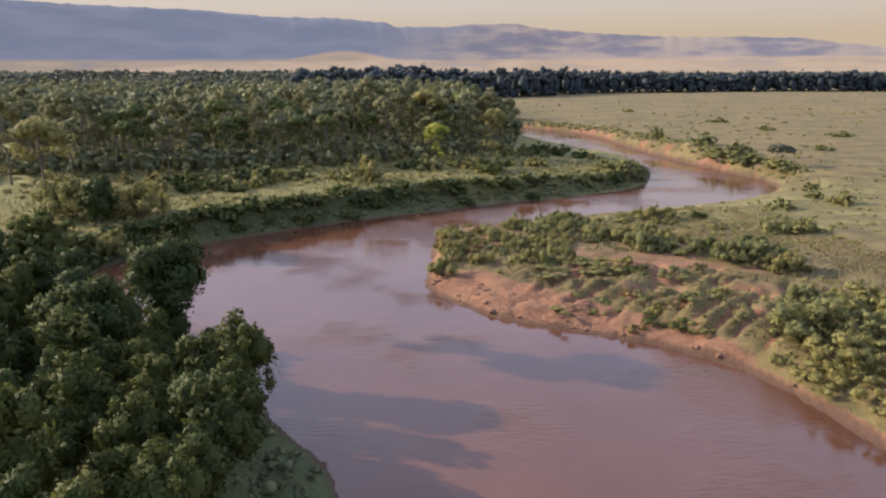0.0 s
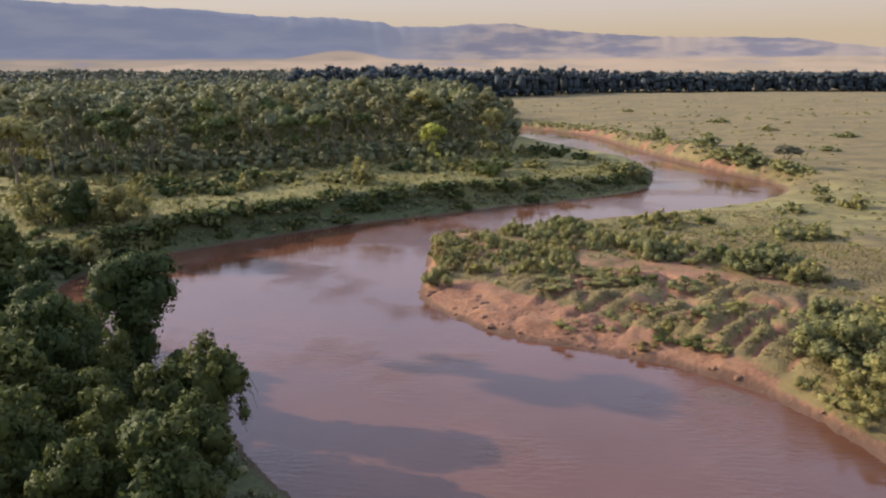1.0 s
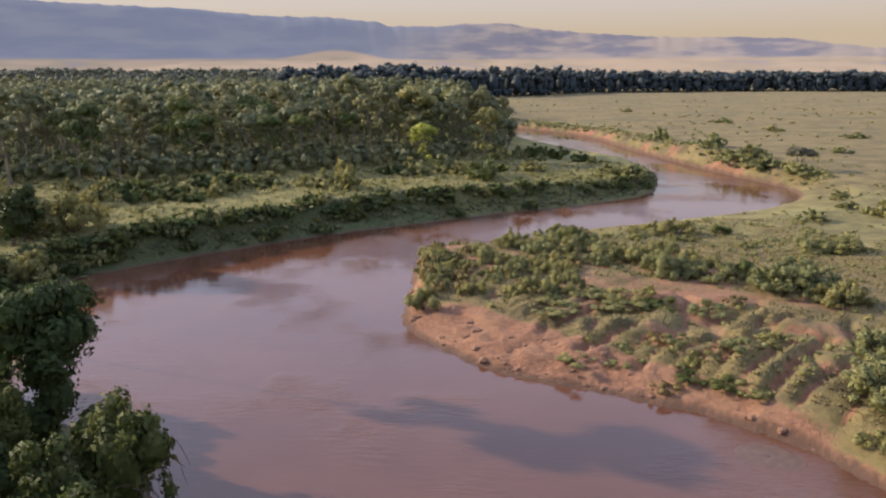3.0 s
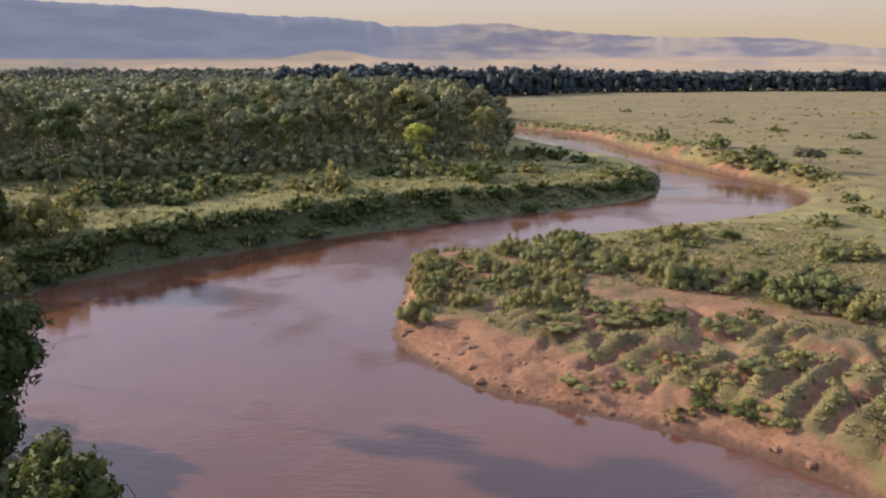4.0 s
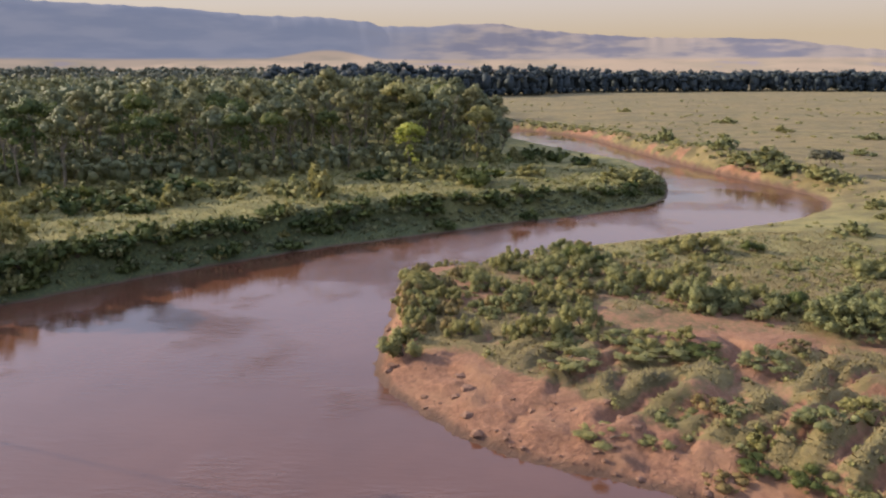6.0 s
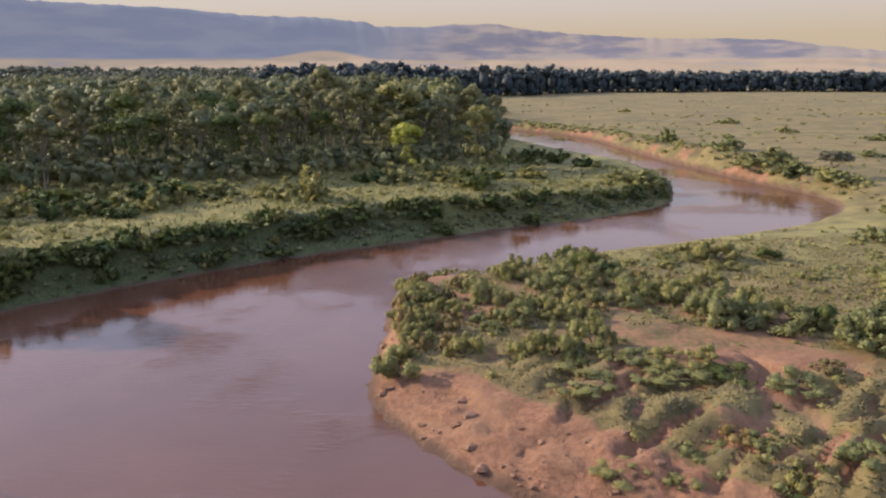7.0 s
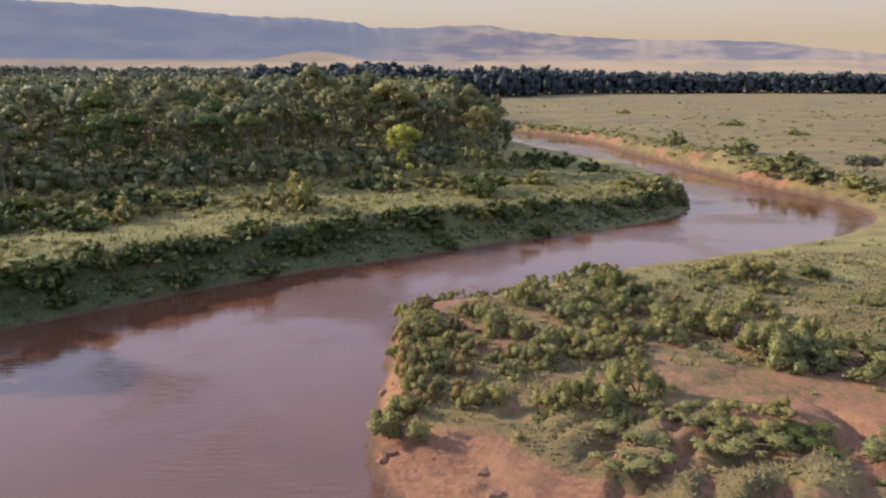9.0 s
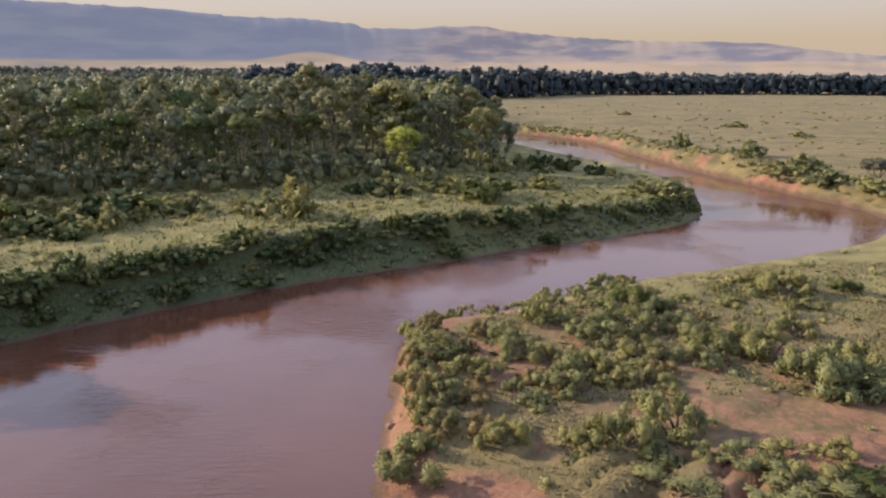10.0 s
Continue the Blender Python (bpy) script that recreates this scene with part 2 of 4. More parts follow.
LEFT_FAR = [(-17.8, 134, 4.6, 7), (-9, 139.5, 4.6, 8), (2, 145.5, 4.6, 8), (12, 152, 4.2, 8), (25, 158, 3.6, 8), (38.5, 166.5, 3.0, 7), (46.5, 174.5, 2.6, 6),
            (51.5, 186, 2.6, 4), (55, 199, 2.4, 4), (56.5, 212, 1.8, 5), (56.5, 228, 1.4, 6), (54.5, 243, 1.1, 6), (49, 255, 1.0, 6), (42, 270, 1.0, 6), (36, 286, 1.2, 6),
            (30, 303, 1.4, 6), (16, 325, 2, 6), (-10, 348, 3, 6), (-80, 372, 3, 6), (-400, 420, 3, 6)]
RIGHT_FAR = [(-400, 450, 3.5, 5), (-80, 400, 3.5, 5), (0, 372, 3.8, 4), (34, 345, 2.6, 4), (51, 322, 2.7, 4), (58.5, 297, 3.0, 4), (61.5, 272, 3.4, 4), (64, 252, 3.8, 4),
             (67.5, 232, 4.4, 5), (71.5, 214, 4.2, 6), (76, 196, 3.8, 6), (80, 181, 3.2, 7), (77, 168, 2.4, 12), (66, 157, 2.0, 14), (54, 149.5, 1.8, 12)]
RIGHT_NEAR = [(42, 144, 1.8, 10), (29, 138, 1.9, 8), (18, 132, 2.0, 6), (8, 124.5, 2.0, 5), (0, 120, 2.1, 3), (-3, 114, 2.2, 2.2), (-3.3, 104, 2.2, 2.2), (-3.7, 94, 2.2, 4),
              (-2.6, 87.5, 2.2, 9), (0.2, 83.2, 2.2, 11), (4.2, 78.7, 2.2, 11.5), (8.5, 75.7, 2.2, 11.5), (15.5, 72.4, 2.2, 10.5), (21.8, 69.3, 2.2, 9.5), (27.2, 64.8, 2.3, 8.5), (30.3, 60.5, 2.4, 7.5),
              (32.4, 55, 2.6, 6.5), (34.8, 46, 2.8, 6), (40, 20, 3, 6), (44, -60, 3, 6), (46, -300, 3, 6)]
LEFT_LINE, RIGHT_LINE = spline(LEFT_NEAR + LEFT_FAR), spline(RIGHT_FAR + RIGHT_NEAR)
OUTLINE = np.vstack([LEFT_LINE, RIGHT_LINE])


def bank(x, y):
    """Distance from the water's edge (land plus), the bank's height and slope width there, and whether it is the left bank."""
    n = len(x)
    d, hh, ww, left = np.full(n, 1e9), np.zeros(n), np.zeros(n), np.zeros(n, bool)
    for line, is_left in ((LEFT_LINE, True), (RIGHT_LINE, False)):
        for p, q in zip(line[:-1], line[1:]):
            ex, ey = q[0] - p[0], q[1] - p[1]
            s = np.clip(((x - p[0]) * ex + (y - p[1]) * ey) / (ex * ex + ey * ey), 0, 1)
            dist = np.hypot(x - p[0] - s * ex, y - p[1] - s * ey)
            k = dist < d
            d[k], left[k] = dist[k], is_left
            hh[k], ww[k] = p[2] + s[k] * (q[2] - p[2]), p[3] + s[k] * (q[3] - p[3])
    inside = np.zeros(n, bool)
    for p, q in zip(OUTLINE, np.roll(OUTLINE, -1, 0)):
        if p[1] != q[1]:
            cross = (p[1] > y) != (q[1] > y)
            inside ^= cross & (x < (q[0] - p[0]) * (y - p[1]) / (q[1] - p[1]) + p[0])
    return np.where(inside, -d, d), hh, ww, left


def terrain(x, y):
    """Height of the ground and its cover: bare soil, lush green, wet edge (0 to 1 each)."""
    x, y = np.asarray(x, float), np.asarray(y, float)
    d, h, w, left = bank(x, y)
    d = d + np.where(d > -3, (fbm(x, y, 4.0, 3, 40) - 0.5) * 1.6 * smooth(np.abs(d), 0, 4) + (fbm(x, y, 2.2, 2, 43) - 0.5) * 0.9, 0)
    u = np.clip(d / w, 0, 1)
    ledge = 0.26 * smooth(u, 0, 0.60) + 0.74 * smooth(u, 0.56, 0.98)
    shore = 0.14 * smooth(u, 0, 0.06) + 0.86 * u ** 0.9
    z = h * np.where(left, ledge, shore)
    back = smooth(d - w, 0, 70)
    z = z * (1 - back) + back * np.where(left, 4.4 - 3.2 * smooth(x, 8, 22) * smooth(y, 200, 232), 3.4)
    z = z + smooth(d, 2, 14) * ((fbm(x, y, 28, 3, 1) - 0.5) * np.where(left & (y > 215), 0.4, 0.9) + (fbm(x, y, 3.2, 3, 5) - 0.5) * np.where(left, 0.8, 0.35))
    z = z + 11 * smooth(y, 430, 880) * (1 - smooth(x, -70, 40))
    # worn gullies and humps on the low point between the bends
    along, across = 0.82 * x + 0.57 * (y - 80), -0.57 * x + 0.82 * (y - 80)
    warp = (fbm(x, y, 7, 2, 21) - 0.5) * 5
    r = 1 - np.abs(2 * vnoise((along + warp) / 6.5, (across + warp) / 2.5, 11) - 1)
    reach = np.interp(x, [-4, 4, 12, 20, 30, 40], [5, 9.5, 8.5, 5.5, 3.2, 2.0])
    point = (~left) * smooth(d, reach - 1.5, reach + 2.5) * (1 - smooth(d, 20, 30)) * smooth(y, 55, 62) * (1 - smooth(y, 90, 96)) * smooth(x, 6, 11) * (1 - smooth(x, 44, 50))
    gully = smooth(r, 0.80, 0.97)
    z = z + point * (0.62 * (1 - r) - 0.70 * gully + 0.10 + (fbm(x, y, 2.0, 3, 23) - 0.5) * 0.75 + (fbm(x, y, 1.2, 2, 24) - 0.5) * 0.3)
    cut, sway, ragged = 0 * d, (fbm(x, y, 3.0, 2, 57) - 0.5) * 1.3, 0.3 + 1.1 * fbm(x, y, 2.6, 2, 59)
    for x0, y0, x1, y1 in ((28.6, 69.4, 38.1, 79.3), (26.2, 71.0, 33.9, 77.2), (29.6, 67.2, 37.4, 73.0), (26.0, 74.4, 32.7, 80.1), (22.6, 73.4, 28.6, 78.8), (19.0, 75.4, 25.0, 80.6),
                           (31.6, 64.4, 38.6, 69.6), (30.0, 80.5, 37.0, 84.5), (14.5, 78.6, 21.0, 83.0)):
        ex, ey = x1 - x0, y1 - y0
        t = np.clip(((x - x0) * ex + (y - y0) * ey) / (ex * ex + ey * ey), 0, 1)
        off = np.hypot(x - x0 - t * ex, y - y0 - t * ey) + sway * 0.5
        z = z + (~left) * smooth(d, 1.5, 4.0) * (0.30 * np.exp(-((off - 1.2) / 0.7) ** 2) - 0.75 * np.exp(-(off / 0.45) ** 2) * ragged)
        cut = np.maximum(cut, (~left) * smooth(d, 2.0, 4.0) * 0.9 * np.exp(-(off / 0.5) ** 2))
    # hollows broken out of the soil, each with a rim towards the sun
    hollow, wx, wy = 0 * d, (fbm(x, y, 1.8, 3, 47) - 0.5) * 2.4, (fbm(x, y, 1.8, 3, 49) - 0.5) * 2.0
    for x0, y0, size in ((11.2, 83.2, 1.2), (16.6, 82.8, 1.5), (19.6, 81.9, 1.2), (24.2, 79.2, 1.0), (6.6, 94.0, 1.3), (3.3, 96.8, 1.3), (26.8, 70.4, 0.8), (8.3, 79.4, 0.8),
                         (30.6, 77.0, 1.0), (33.4, 85.0, 1.1), (14.0, 79.8, 0.8), (12.4, 88.6, 1.0)):
        px, py = x - x0 + wx, y - y0 + wy
        u, v = (0.45 * px + 0.89 * py) / (1.2 * size), (-0.89 * px + 0.45 * py) / (0.42 * size)
        pit = np.exp(-(u * u + v * v))
        z = z - 0.42 * size * pit + 0.28 * size * np.exp(-(u * u + (v - 1.8) ** 2))
        hollow = np.maximum(hollow, 0.8 * pit)
    # a step worn into the soil bank
    step = (~left) * smooth(y, 60, 66) * (1 - smooth(y, 88, 94)) * (1 - smooth(x, 34, 40))
    z = z + step * 0.35 * smooth(fbm(x, y, 3.0, 3, 31) + 0.06 * np.minimum(d, 12), 0.62, 0.78)
    z = np.where(d < 0, -1.5 * smooth(-d, 0, 5) - 0.05, z + 0.02)
    lone_soil = step * (1 - smooth(d, reach - 2.6, reach + 1.0)) + point * (0.50 * gully + 0.50 * smooth(fbm(x, y, 4.5, 3, 91), 0.52, 0.64))
    z = z + lone_soil * (d > 0.4) * ((fbm(x, y, 1.1, 3, 93) - 0.5) * 0.40 + (fbm(x, y, 2.6, 2, 94) - 0.5) * 0.55)
    trample = (~left) * np.exp(-(((x - 27) / 13) ** 2 + ((y - 91.5) / 3.6) ** 2)) + (~left) * 0.6 * np.exp(-(((x - 17) / 12) ** 2 + ((y - 98) / 3.0) ** 2))
    trodden = (~left) * smooth(y, 82, 88) * (1 - smooth(y, 112, 124)) * (1 - smooth(x, 40, 54)) * (0.16 + 0.42 * smooth(fbm(x, y, 6, 3, 58), 0.42, 0.66))
    z = z + (~left) * (y > 178) * smooth(d, 0.2, 1.5) * (1 - smooth(d, 7, 11)) * ((fbm(x, y, 5, 3, 95) - 0.5) * 2.2 + (fbm(x, y, 2.4, 2, 99) - 0.5) * 1.4)
    cliff = (~left) * (1 - smooth(d, 3.0, 5.5)) * np.where(y > 150, smooth(y, 178, 195) * (0.12 + 0.7 * smooth(fbm(x, y, 6, 3, 96), 0.42, 0.60)), np.where((y > 88) & (y < 125), 0.9, 0.0))
    edge = (1 - smooth(d, 0.3, 1.3)) * np.where(left, 0.10, np.where(y > 122, 0.55, 0.9))
    soil = np.clip(np.maximum.reduce([lone_soil, cut, hollow, trample * 0.95, trodden, cliff, edge]), 0, 1) * (d > -1)
    slope_green = left * (1 - smooth(d, w + 2, w + 22)) * 0.9
    meadow = (~left) * smooth(y + 0.4 * (x - 30), 106, 126) * (1 - smooth(d, 16, 70)) * (1 - smooth(y, 150, 200)) * 0.6
    lush = np.clip(np.maximum.reduce([slope_green, meadow * 0.95, point * 0.30 * (1 - gully), left * 0.78 + 0 * d, 0.12 + 0 * d]), 0, 1)
    wet = np.clip((1 - smooth(d, 0.25, 1.1)) * 0.8, 0, 1)
    # herbs plus painted shade on the left slope, weaker towards the right
    weed_shade = left * (1 - smooth(d, w * 0.85, w * 1.1)) * np.interp(x, [-25, 5], [0.95, 0.5])
    return z, soil, lush, wet, weed_shade


def graded(stops):
    """Grid lines that run from stop to stop, with the spacing blended between them."""
    out = [stops[0][0]]
    for (p, sp), (q, sq) in zip(stops[:-1], stops[1:]):
        n = max(2, int(round(abs(q - p) / (sp if sp == sq else (sq - sp) / math.log(sq / sp)))))
        t = np.arange(1, n + 1) / n
        out.extend(p + (q - p) * (t if sp == sq else ((sq / sp) ** t - 1) / (sq / sp - 1)))
    return np.array(out)


def build_ground():
    gx = graded([(-4600, 500), (-300, 14), (-70, 1.2), (-10, 0.52), (50, 0.52), (95, 1.3), (300, 14), (4600, 500)])
    gy = graded([(-900, 150), (-40, 8), (38, 1.0), (58, 0.50), (100, 0.50), (130, 0.75), (160, 1.0), (330, 1.9), (700, 14), (4300, 400)])
    xx, yy = (v.ravel() for v in np.meshgrid(gx, gy))
    z, soil, lush, wet, weed_shade = terrain(xx, yy)
    nx, ny = len(gx), len(gy)
    i = (np.arange(ny - 1)[:, None] * nx + np.arange(nx - 1)[None]).ravel()
    ob = mesh_object("ground", np.c_[xx, yy, z], np.c_[i, i + 1, i + 1 + nx, i + nx], GROUND)
    for name, values in (("soil", soil), ("lush", lush), ("wet", wet), ("weed_shade", weed_shade)):
        ob.data.attributes.new(name, "FLOAT", "POINT").data.foreach_set("value", values.astype(np.float32))
    tagged(ob, "savanna plain of dry grass with eroded red soil banks", "ground", kind="structure")


build_ground()

gx, gy = np.linspace(-400, 120, 40), np.linspace(-320, 460, 60)
xx, yy = (v.ravel() for v in np.meshgrid(gx, gy))
i = (np.arange(59)[:, None] * 40 + np.arange(39)[None]).ravel()
water = mesh_object("water", np.c_[xx, yy, 0 * xx], np.c_[i, i + 1, i + 41, i + 40], WATER)
tagged(water, "muddy brown river with a smooth slightly rippled surface", "river", kind="structure")


def build_escarpment():
    """A long table ridge kilometres off: crest height by bearing, a pale foot slope below it, worn spurs on its face."""
    bearing = np.array([-60, -33, -28, -24, -19.5, -15, -12, -9.5, -6, -5.2, -1.5, 0.8, 4.2, 5, 6.8, 11, 15, 21, 24.5, 27, 31, 45, 60])
    crest = np.array([330, 366, 354, 346, 333, 298, 285, 276, 252, 230, 222, 240, 236, 226, 208, 186, 172, 166, 158, 130, 98, 80, 70]) + np.interp(bearing, [-30, -18, -10, 4, 14, 30], [4, 8, 30, 34, 18, 8])
    b = np.linspace(-55, 55, 500)
    r = np.linspace(0, 1, 46)
    bb, rr = np.meshgrid(b, r)
    top = np.interp(bb, bearing, crest) + (fbm(bb * 6 + 400, rr * 0, 3.0, 4, 61) - 0.5) * 12
    # broad spurs and gullies that run down the face
    spur = fbm(bb + 200 + 2.0 * rr, rr * 0.7, 3.4, 4, 66)
    foot = np.clip((48 + 60 * fbm(bb + 90, rr * 0, 9, 3, 71)) / top, 0.1, 0.5)
    shape = foot * rr / 0.6 * (rr < 0.6) + foot * (rr >= 0.6) + (1 - foot) * smooth(rr + (spur - 0.5) * 0.04 * smooth(bb, -14, -2) * smooth(rr, 0.3, 0.6) * (1 - smooth(rr, 0.8, 0.95)), 0.52, 0.97)
    dist = 3500 + 850 * rr
    ang = np.radians(bb)
    z = 1.0 + top * shape
    verts = np.c_[(dist * np.sin(ang)).ravel(), (dist * np.cos(ang)).ravel(), z.ravel()]
    i = (np.arange(45)[:, None] * 500 + np.arange(499)[None]).ravel()
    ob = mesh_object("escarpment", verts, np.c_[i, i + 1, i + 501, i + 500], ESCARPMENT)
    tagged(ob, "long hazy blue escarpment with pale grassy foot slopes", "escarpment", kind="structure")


build_escarpment()


# ============ plants ============
def sphere_pattern(rings=4, segs=6):
    v = [(0, 0, 1)]
    for k in range(1, rings):
        t = math.pi * k / rings
        v += [(math.sin(t) * math.cos(2 * math.pi * s / segs), math.sin(t) * math.sin(2 * math.pi * s / segs), math.cos(t)) for s in range(segs)]
    v.append((0, 0, -1))
    f = [(0, 1 + s, 1 + (s + 1) % segs) for s in range(segs)]
    for k in range(rings - 2):
        for s in range(segs):
            p, q = 1 + k * segs + s, 1 + k * segs + (s + 1) % segs
            f += [(p, p + segs, q + segs), (p, q + segs, q)]
    last = len(v) - 1
    f += [(last, last - segs + (s + 1) % segs, last - segs + s) for s in range(segs)]
    return np.array(v), np.array(f)


SPHERE_V, SPHERE_F = sphere_pattern()


def leaf_mass(rng, lobes, count, size, core=0.66, up=0.25, spread=0.22, cores=8, sprigs=0.04, slim=0.52, rounded=0.62):
    """Many small leaf clumps over the lobes of a crown, round a ragged dark core. Returns points and triangles."""
    lobes = np.array(lobes, float)
    area = lobes[:, 3] * lobes[:, 4] + lobes[:, 3] * lobes[:, 5]
    pick = rng.choice(len(lobes), count, p=area / area.sum())
    way = rng.normal(size=(count, 3))
    way[:, 2] += up
    way /= np.linalg.norm(way, axis=1)[:, None]
    reach = 1.02 - np.abs(rng.normal(size=count)) * spread + (rng.rand(count) < 0.16) * rng.rand(count) * 0.45
    c = lobes[pick, :3] + way * lobes[pick, 3:] * reach[:, None]
    normal = way + rng.normal(size=(count, 3)) * 0.42
    normal /= np.linalg.norm(normal, axis=1)[:, None]
    t1 = np.cross(normal, rng.normal(size=(count, 3)))
    t1 /= np.linalg.norm(t1, axis=1)[:, None]
    sprig = rng.rand(count) < sprigs
    out = way * 0.9 + np.array([0, 0, 0.5]) + rng.normal(size=(count, 3)) * 0.3
    t1[sprig] = (out / np.linalg.norm(out, axis=1)[:, None])[sprig]
    side = np.cross(t1, rng.normal(size=(count, 3)))
    side /= np.linalg.norm(side, axis=1)[:, None]
    side[side @ np.array([0, -0.5, 0.85]) < 0] *= -1
    normal[sprig] = side[sprig]
    t2 = np.cross(normal, t1)
    s = size * (0.55 + 1.0 * rng.rand(count))[:, None]
    fold = normal * s * 0.28
    verts = np.stack([c - t1 * s, c + t2 * s * slim - fold, c + t1 * s, c - t2 * s * slim - fold], 1).reshape(-1, 3)
    k = np.arange(count) * 4
    faces = np.vstack([np.c_[k, k + 2, k + 1], np.c_[k, k + 3, k + 2]])
    soft = way * rounded + np.where(sprig[:, None], way, normal) * (1.15 - rounded) + np.array([0, 0, 0.06])
    soft = np.repeat(soft / np.linalg.norm(soft, axis=1)[:, None], 4, 0)
    for lobe in lobes[np.argsort(-lobes[:, 3] * lobes[:, 5])[:cores]]:
        jag = 1 + (rng.rand(len(SPHERE_V), 1) - 0.5) * 0.5
        faces = np.vstack([faces, SPHERE_F + len(verts)])
        verts = np.vstack([verts, lobe[:3] + SPHERE_V * lobe[3:] * core * jag])
        soft = np.vstack([soft, SPHERE_V])
    return verts, faces, soft


def tube(path, radii, segs=6):
    """A tapered limb along a path."""
    path = np.array(path, float)
    verts, faces = [], []
    for k, p in enumerate(path):
        way = Vector(path[min(k + 1, len(path) - 1)] - path[max(k - 1, 0)]).normalized()
        turn = way.to_track_quat("Z", "Y").to_matrix()
        for s in range(segs):
            a = 2 * math.pi * s / segs
            verts.append(tuple(Vector(p) + turn @ Vector((math.cos(a) * radii[k], math.sin(a) * radii[k], 0))))
        if k:
            o = (k - 1) * segs
            for s in range(segs):
                n = (s + 1) % segs
                faces += [(o + s, o + n, o + segs + n), (o + s, o + segs + n, o + segs + s)]
    return np.array(verts), np.array(faces)


def joined(pieces):
    verts, faces, o = [], [], 0
    for piece in pieces:
        verts.append(piece[0])
        faces.append(piece[1] + o)
        o += len(piece[0])
    return (np.vstack(verts), np.vstack(faces)) + tuple(np.vstack([piece[k] for piece in pieces]) for k in range(2, len(pieces[0])))


def leaf_object(name, mass, leaf, parent=None):
    return mesh_object(name, mass[0], mass[1], leaf, parent, True, mass[2])


def limbs(rng, lobes, height, girth, fork):
    """A leaning trunk that forks into limbs, one towards each large lobe."""
    bend = rng.normal(size=2) * 0.04 * height
    stem = [(0, 0, -0.6), (bend[0] * 0.3, bend[1] * 0.3, fork * 0.5), (bend[0], bend[1], fork)]
    pieces = [tube(stem, [girth * 1.35, girth * 0.95, girth * 0.75], 7)]
    for lobe in sorted(lobes, key=lambda v: -v[3])[:7]:
        end = np.array(lobe[:3])
        start = np.array(stem[2])
        mid = start * 0.5 + end * 0.5 + np.array([*rng.normal(size=2) * 0.35, -0.4])
        pieces.append(tube([start, mid, end], [girth * 0.55, girth * 0.33, girth * 0.12], 5))
    return joined(pieces)


def tree_model(name, rng, lobes, count, size, leaf, wood, height, girth, fork):
    """One tree: an empty at its foot, with a trunk and a crown."""
    root = new(name)
    mesh_object("trunk", *limbs(rng, lobes, height, girth, fork), wood, root)
    leaf_object("crown", leaf_mass(rng, lobes, count, size, 0.72, rounded=0.80), leaf, root)
    return root


def riverine_lobes(rng, height, width):
    """A dense crown of bulges from near the ground to the top, as on trees hung with creepers."""
    out = []
    for k in range(34):
        t = rng.rand() ** 0.8
        zz = height * (0.18 + 0.76 * t)
        ring = width * (1.0 - 0.55 * t ** 2) * rng.rand() ** 0.5
        a = rng.rand() * 6.283
        r = width * (0.16 + 0.24 * rng.rand() ** 1.5)
        out.append((ring * math.cos(a), ring * math.sin(a), zz, r, r * (0.8 + 0.4 * rng.rand()), r * (0.6 + 0.6 * rng.rand())))
    out.append((0, 0, height * 0.48, width * 0.66, width * 0.66, height * 0.36))
    return out


def forest_lobes(rng, height, width):
    """A tall tree: small billows heaped into a dome on a bare stem, some in a second tier, a few ragged ones below."""
    out = []
    for k in range(15):
        a, ring = rng.rand() * 6.283, width * 0.80 * rng.rand() ** 0.6
        r = width * (0.26 + 0.18 * rng.rand() ** 1.3)
        zz = height * (0.95 - 0.20 * (ring / width) ** 2 - 0.03 * rng.rand()) - r * 0.6
        out.append((ring * math.cos(a), ring * math.sin(a), zz, r, r * (0.85 + 0.3 * rng.rand()), r * (0.62 + 0.25 * rng.rand())))
    lean = rng.rand() * 6.283
    for k in range(8):
        a, ring = lean + rng.normal() * 1.1, width * (0.35 + 0.6 * rng.rand())
        r = width * (0.20 + 0.14 * rng.rand())
        out.append((ring * math.cos(a), ring * math.sin(a), height * (0.52 + 0.22 * rng.rand()), r, r, r * 0.62))
    for k in range(4):
        a, r, ring = rng.rand() * 6.283, width * (0.16 + 0.12 * rng.rand()), width * (0.15 + 0.5 * rng.rand())
        out.append((ring * math.cos(a), ring * math.sin(a), height * (0.14 + 0.34 * rng.rand()), r, r, r * 1.1))
    return out


def shrub_lobes(rng, tall=1.0):
    """A low sprawling bush: many small uneven bulges, higher on one side."""
    out = []
    side = rng.rand() * 6.283
    for k in range(22):
        a, ring = rng.rand() * 6.283, 0.86 * rng.rand() ** 0.6
        r = 0.12 + 0.20 * rng.rand() ** 1.6
        top = (1.12 - 0.8 * ring ** 2) * (0.82 + 0.22 * math.cos(a - side))
        out.append((ring * math.cos(a), ring * math.sin(a), max(0.16, (0.15 + 0.68 * rng.rand() ** 0.7) * top) * tall, r, r * (0.7 + 0.5 * rng.rand()), r * (0.7 + 0.5 * rng.rand()) * tall))
    return out


def placed(model, x, y, z, scale, high=1.0, rz=0.0, lean=0.0):
    m = pose(x, y, z, lean, 0, rz) @ Matrix.Diagonal((scale, scale, scale * high, 1))
    return copy_thing(model, m)


def ground_at(points):
    p = np.array(points, float)
    return terrain(p[:, 0], p[:, 1])[0]


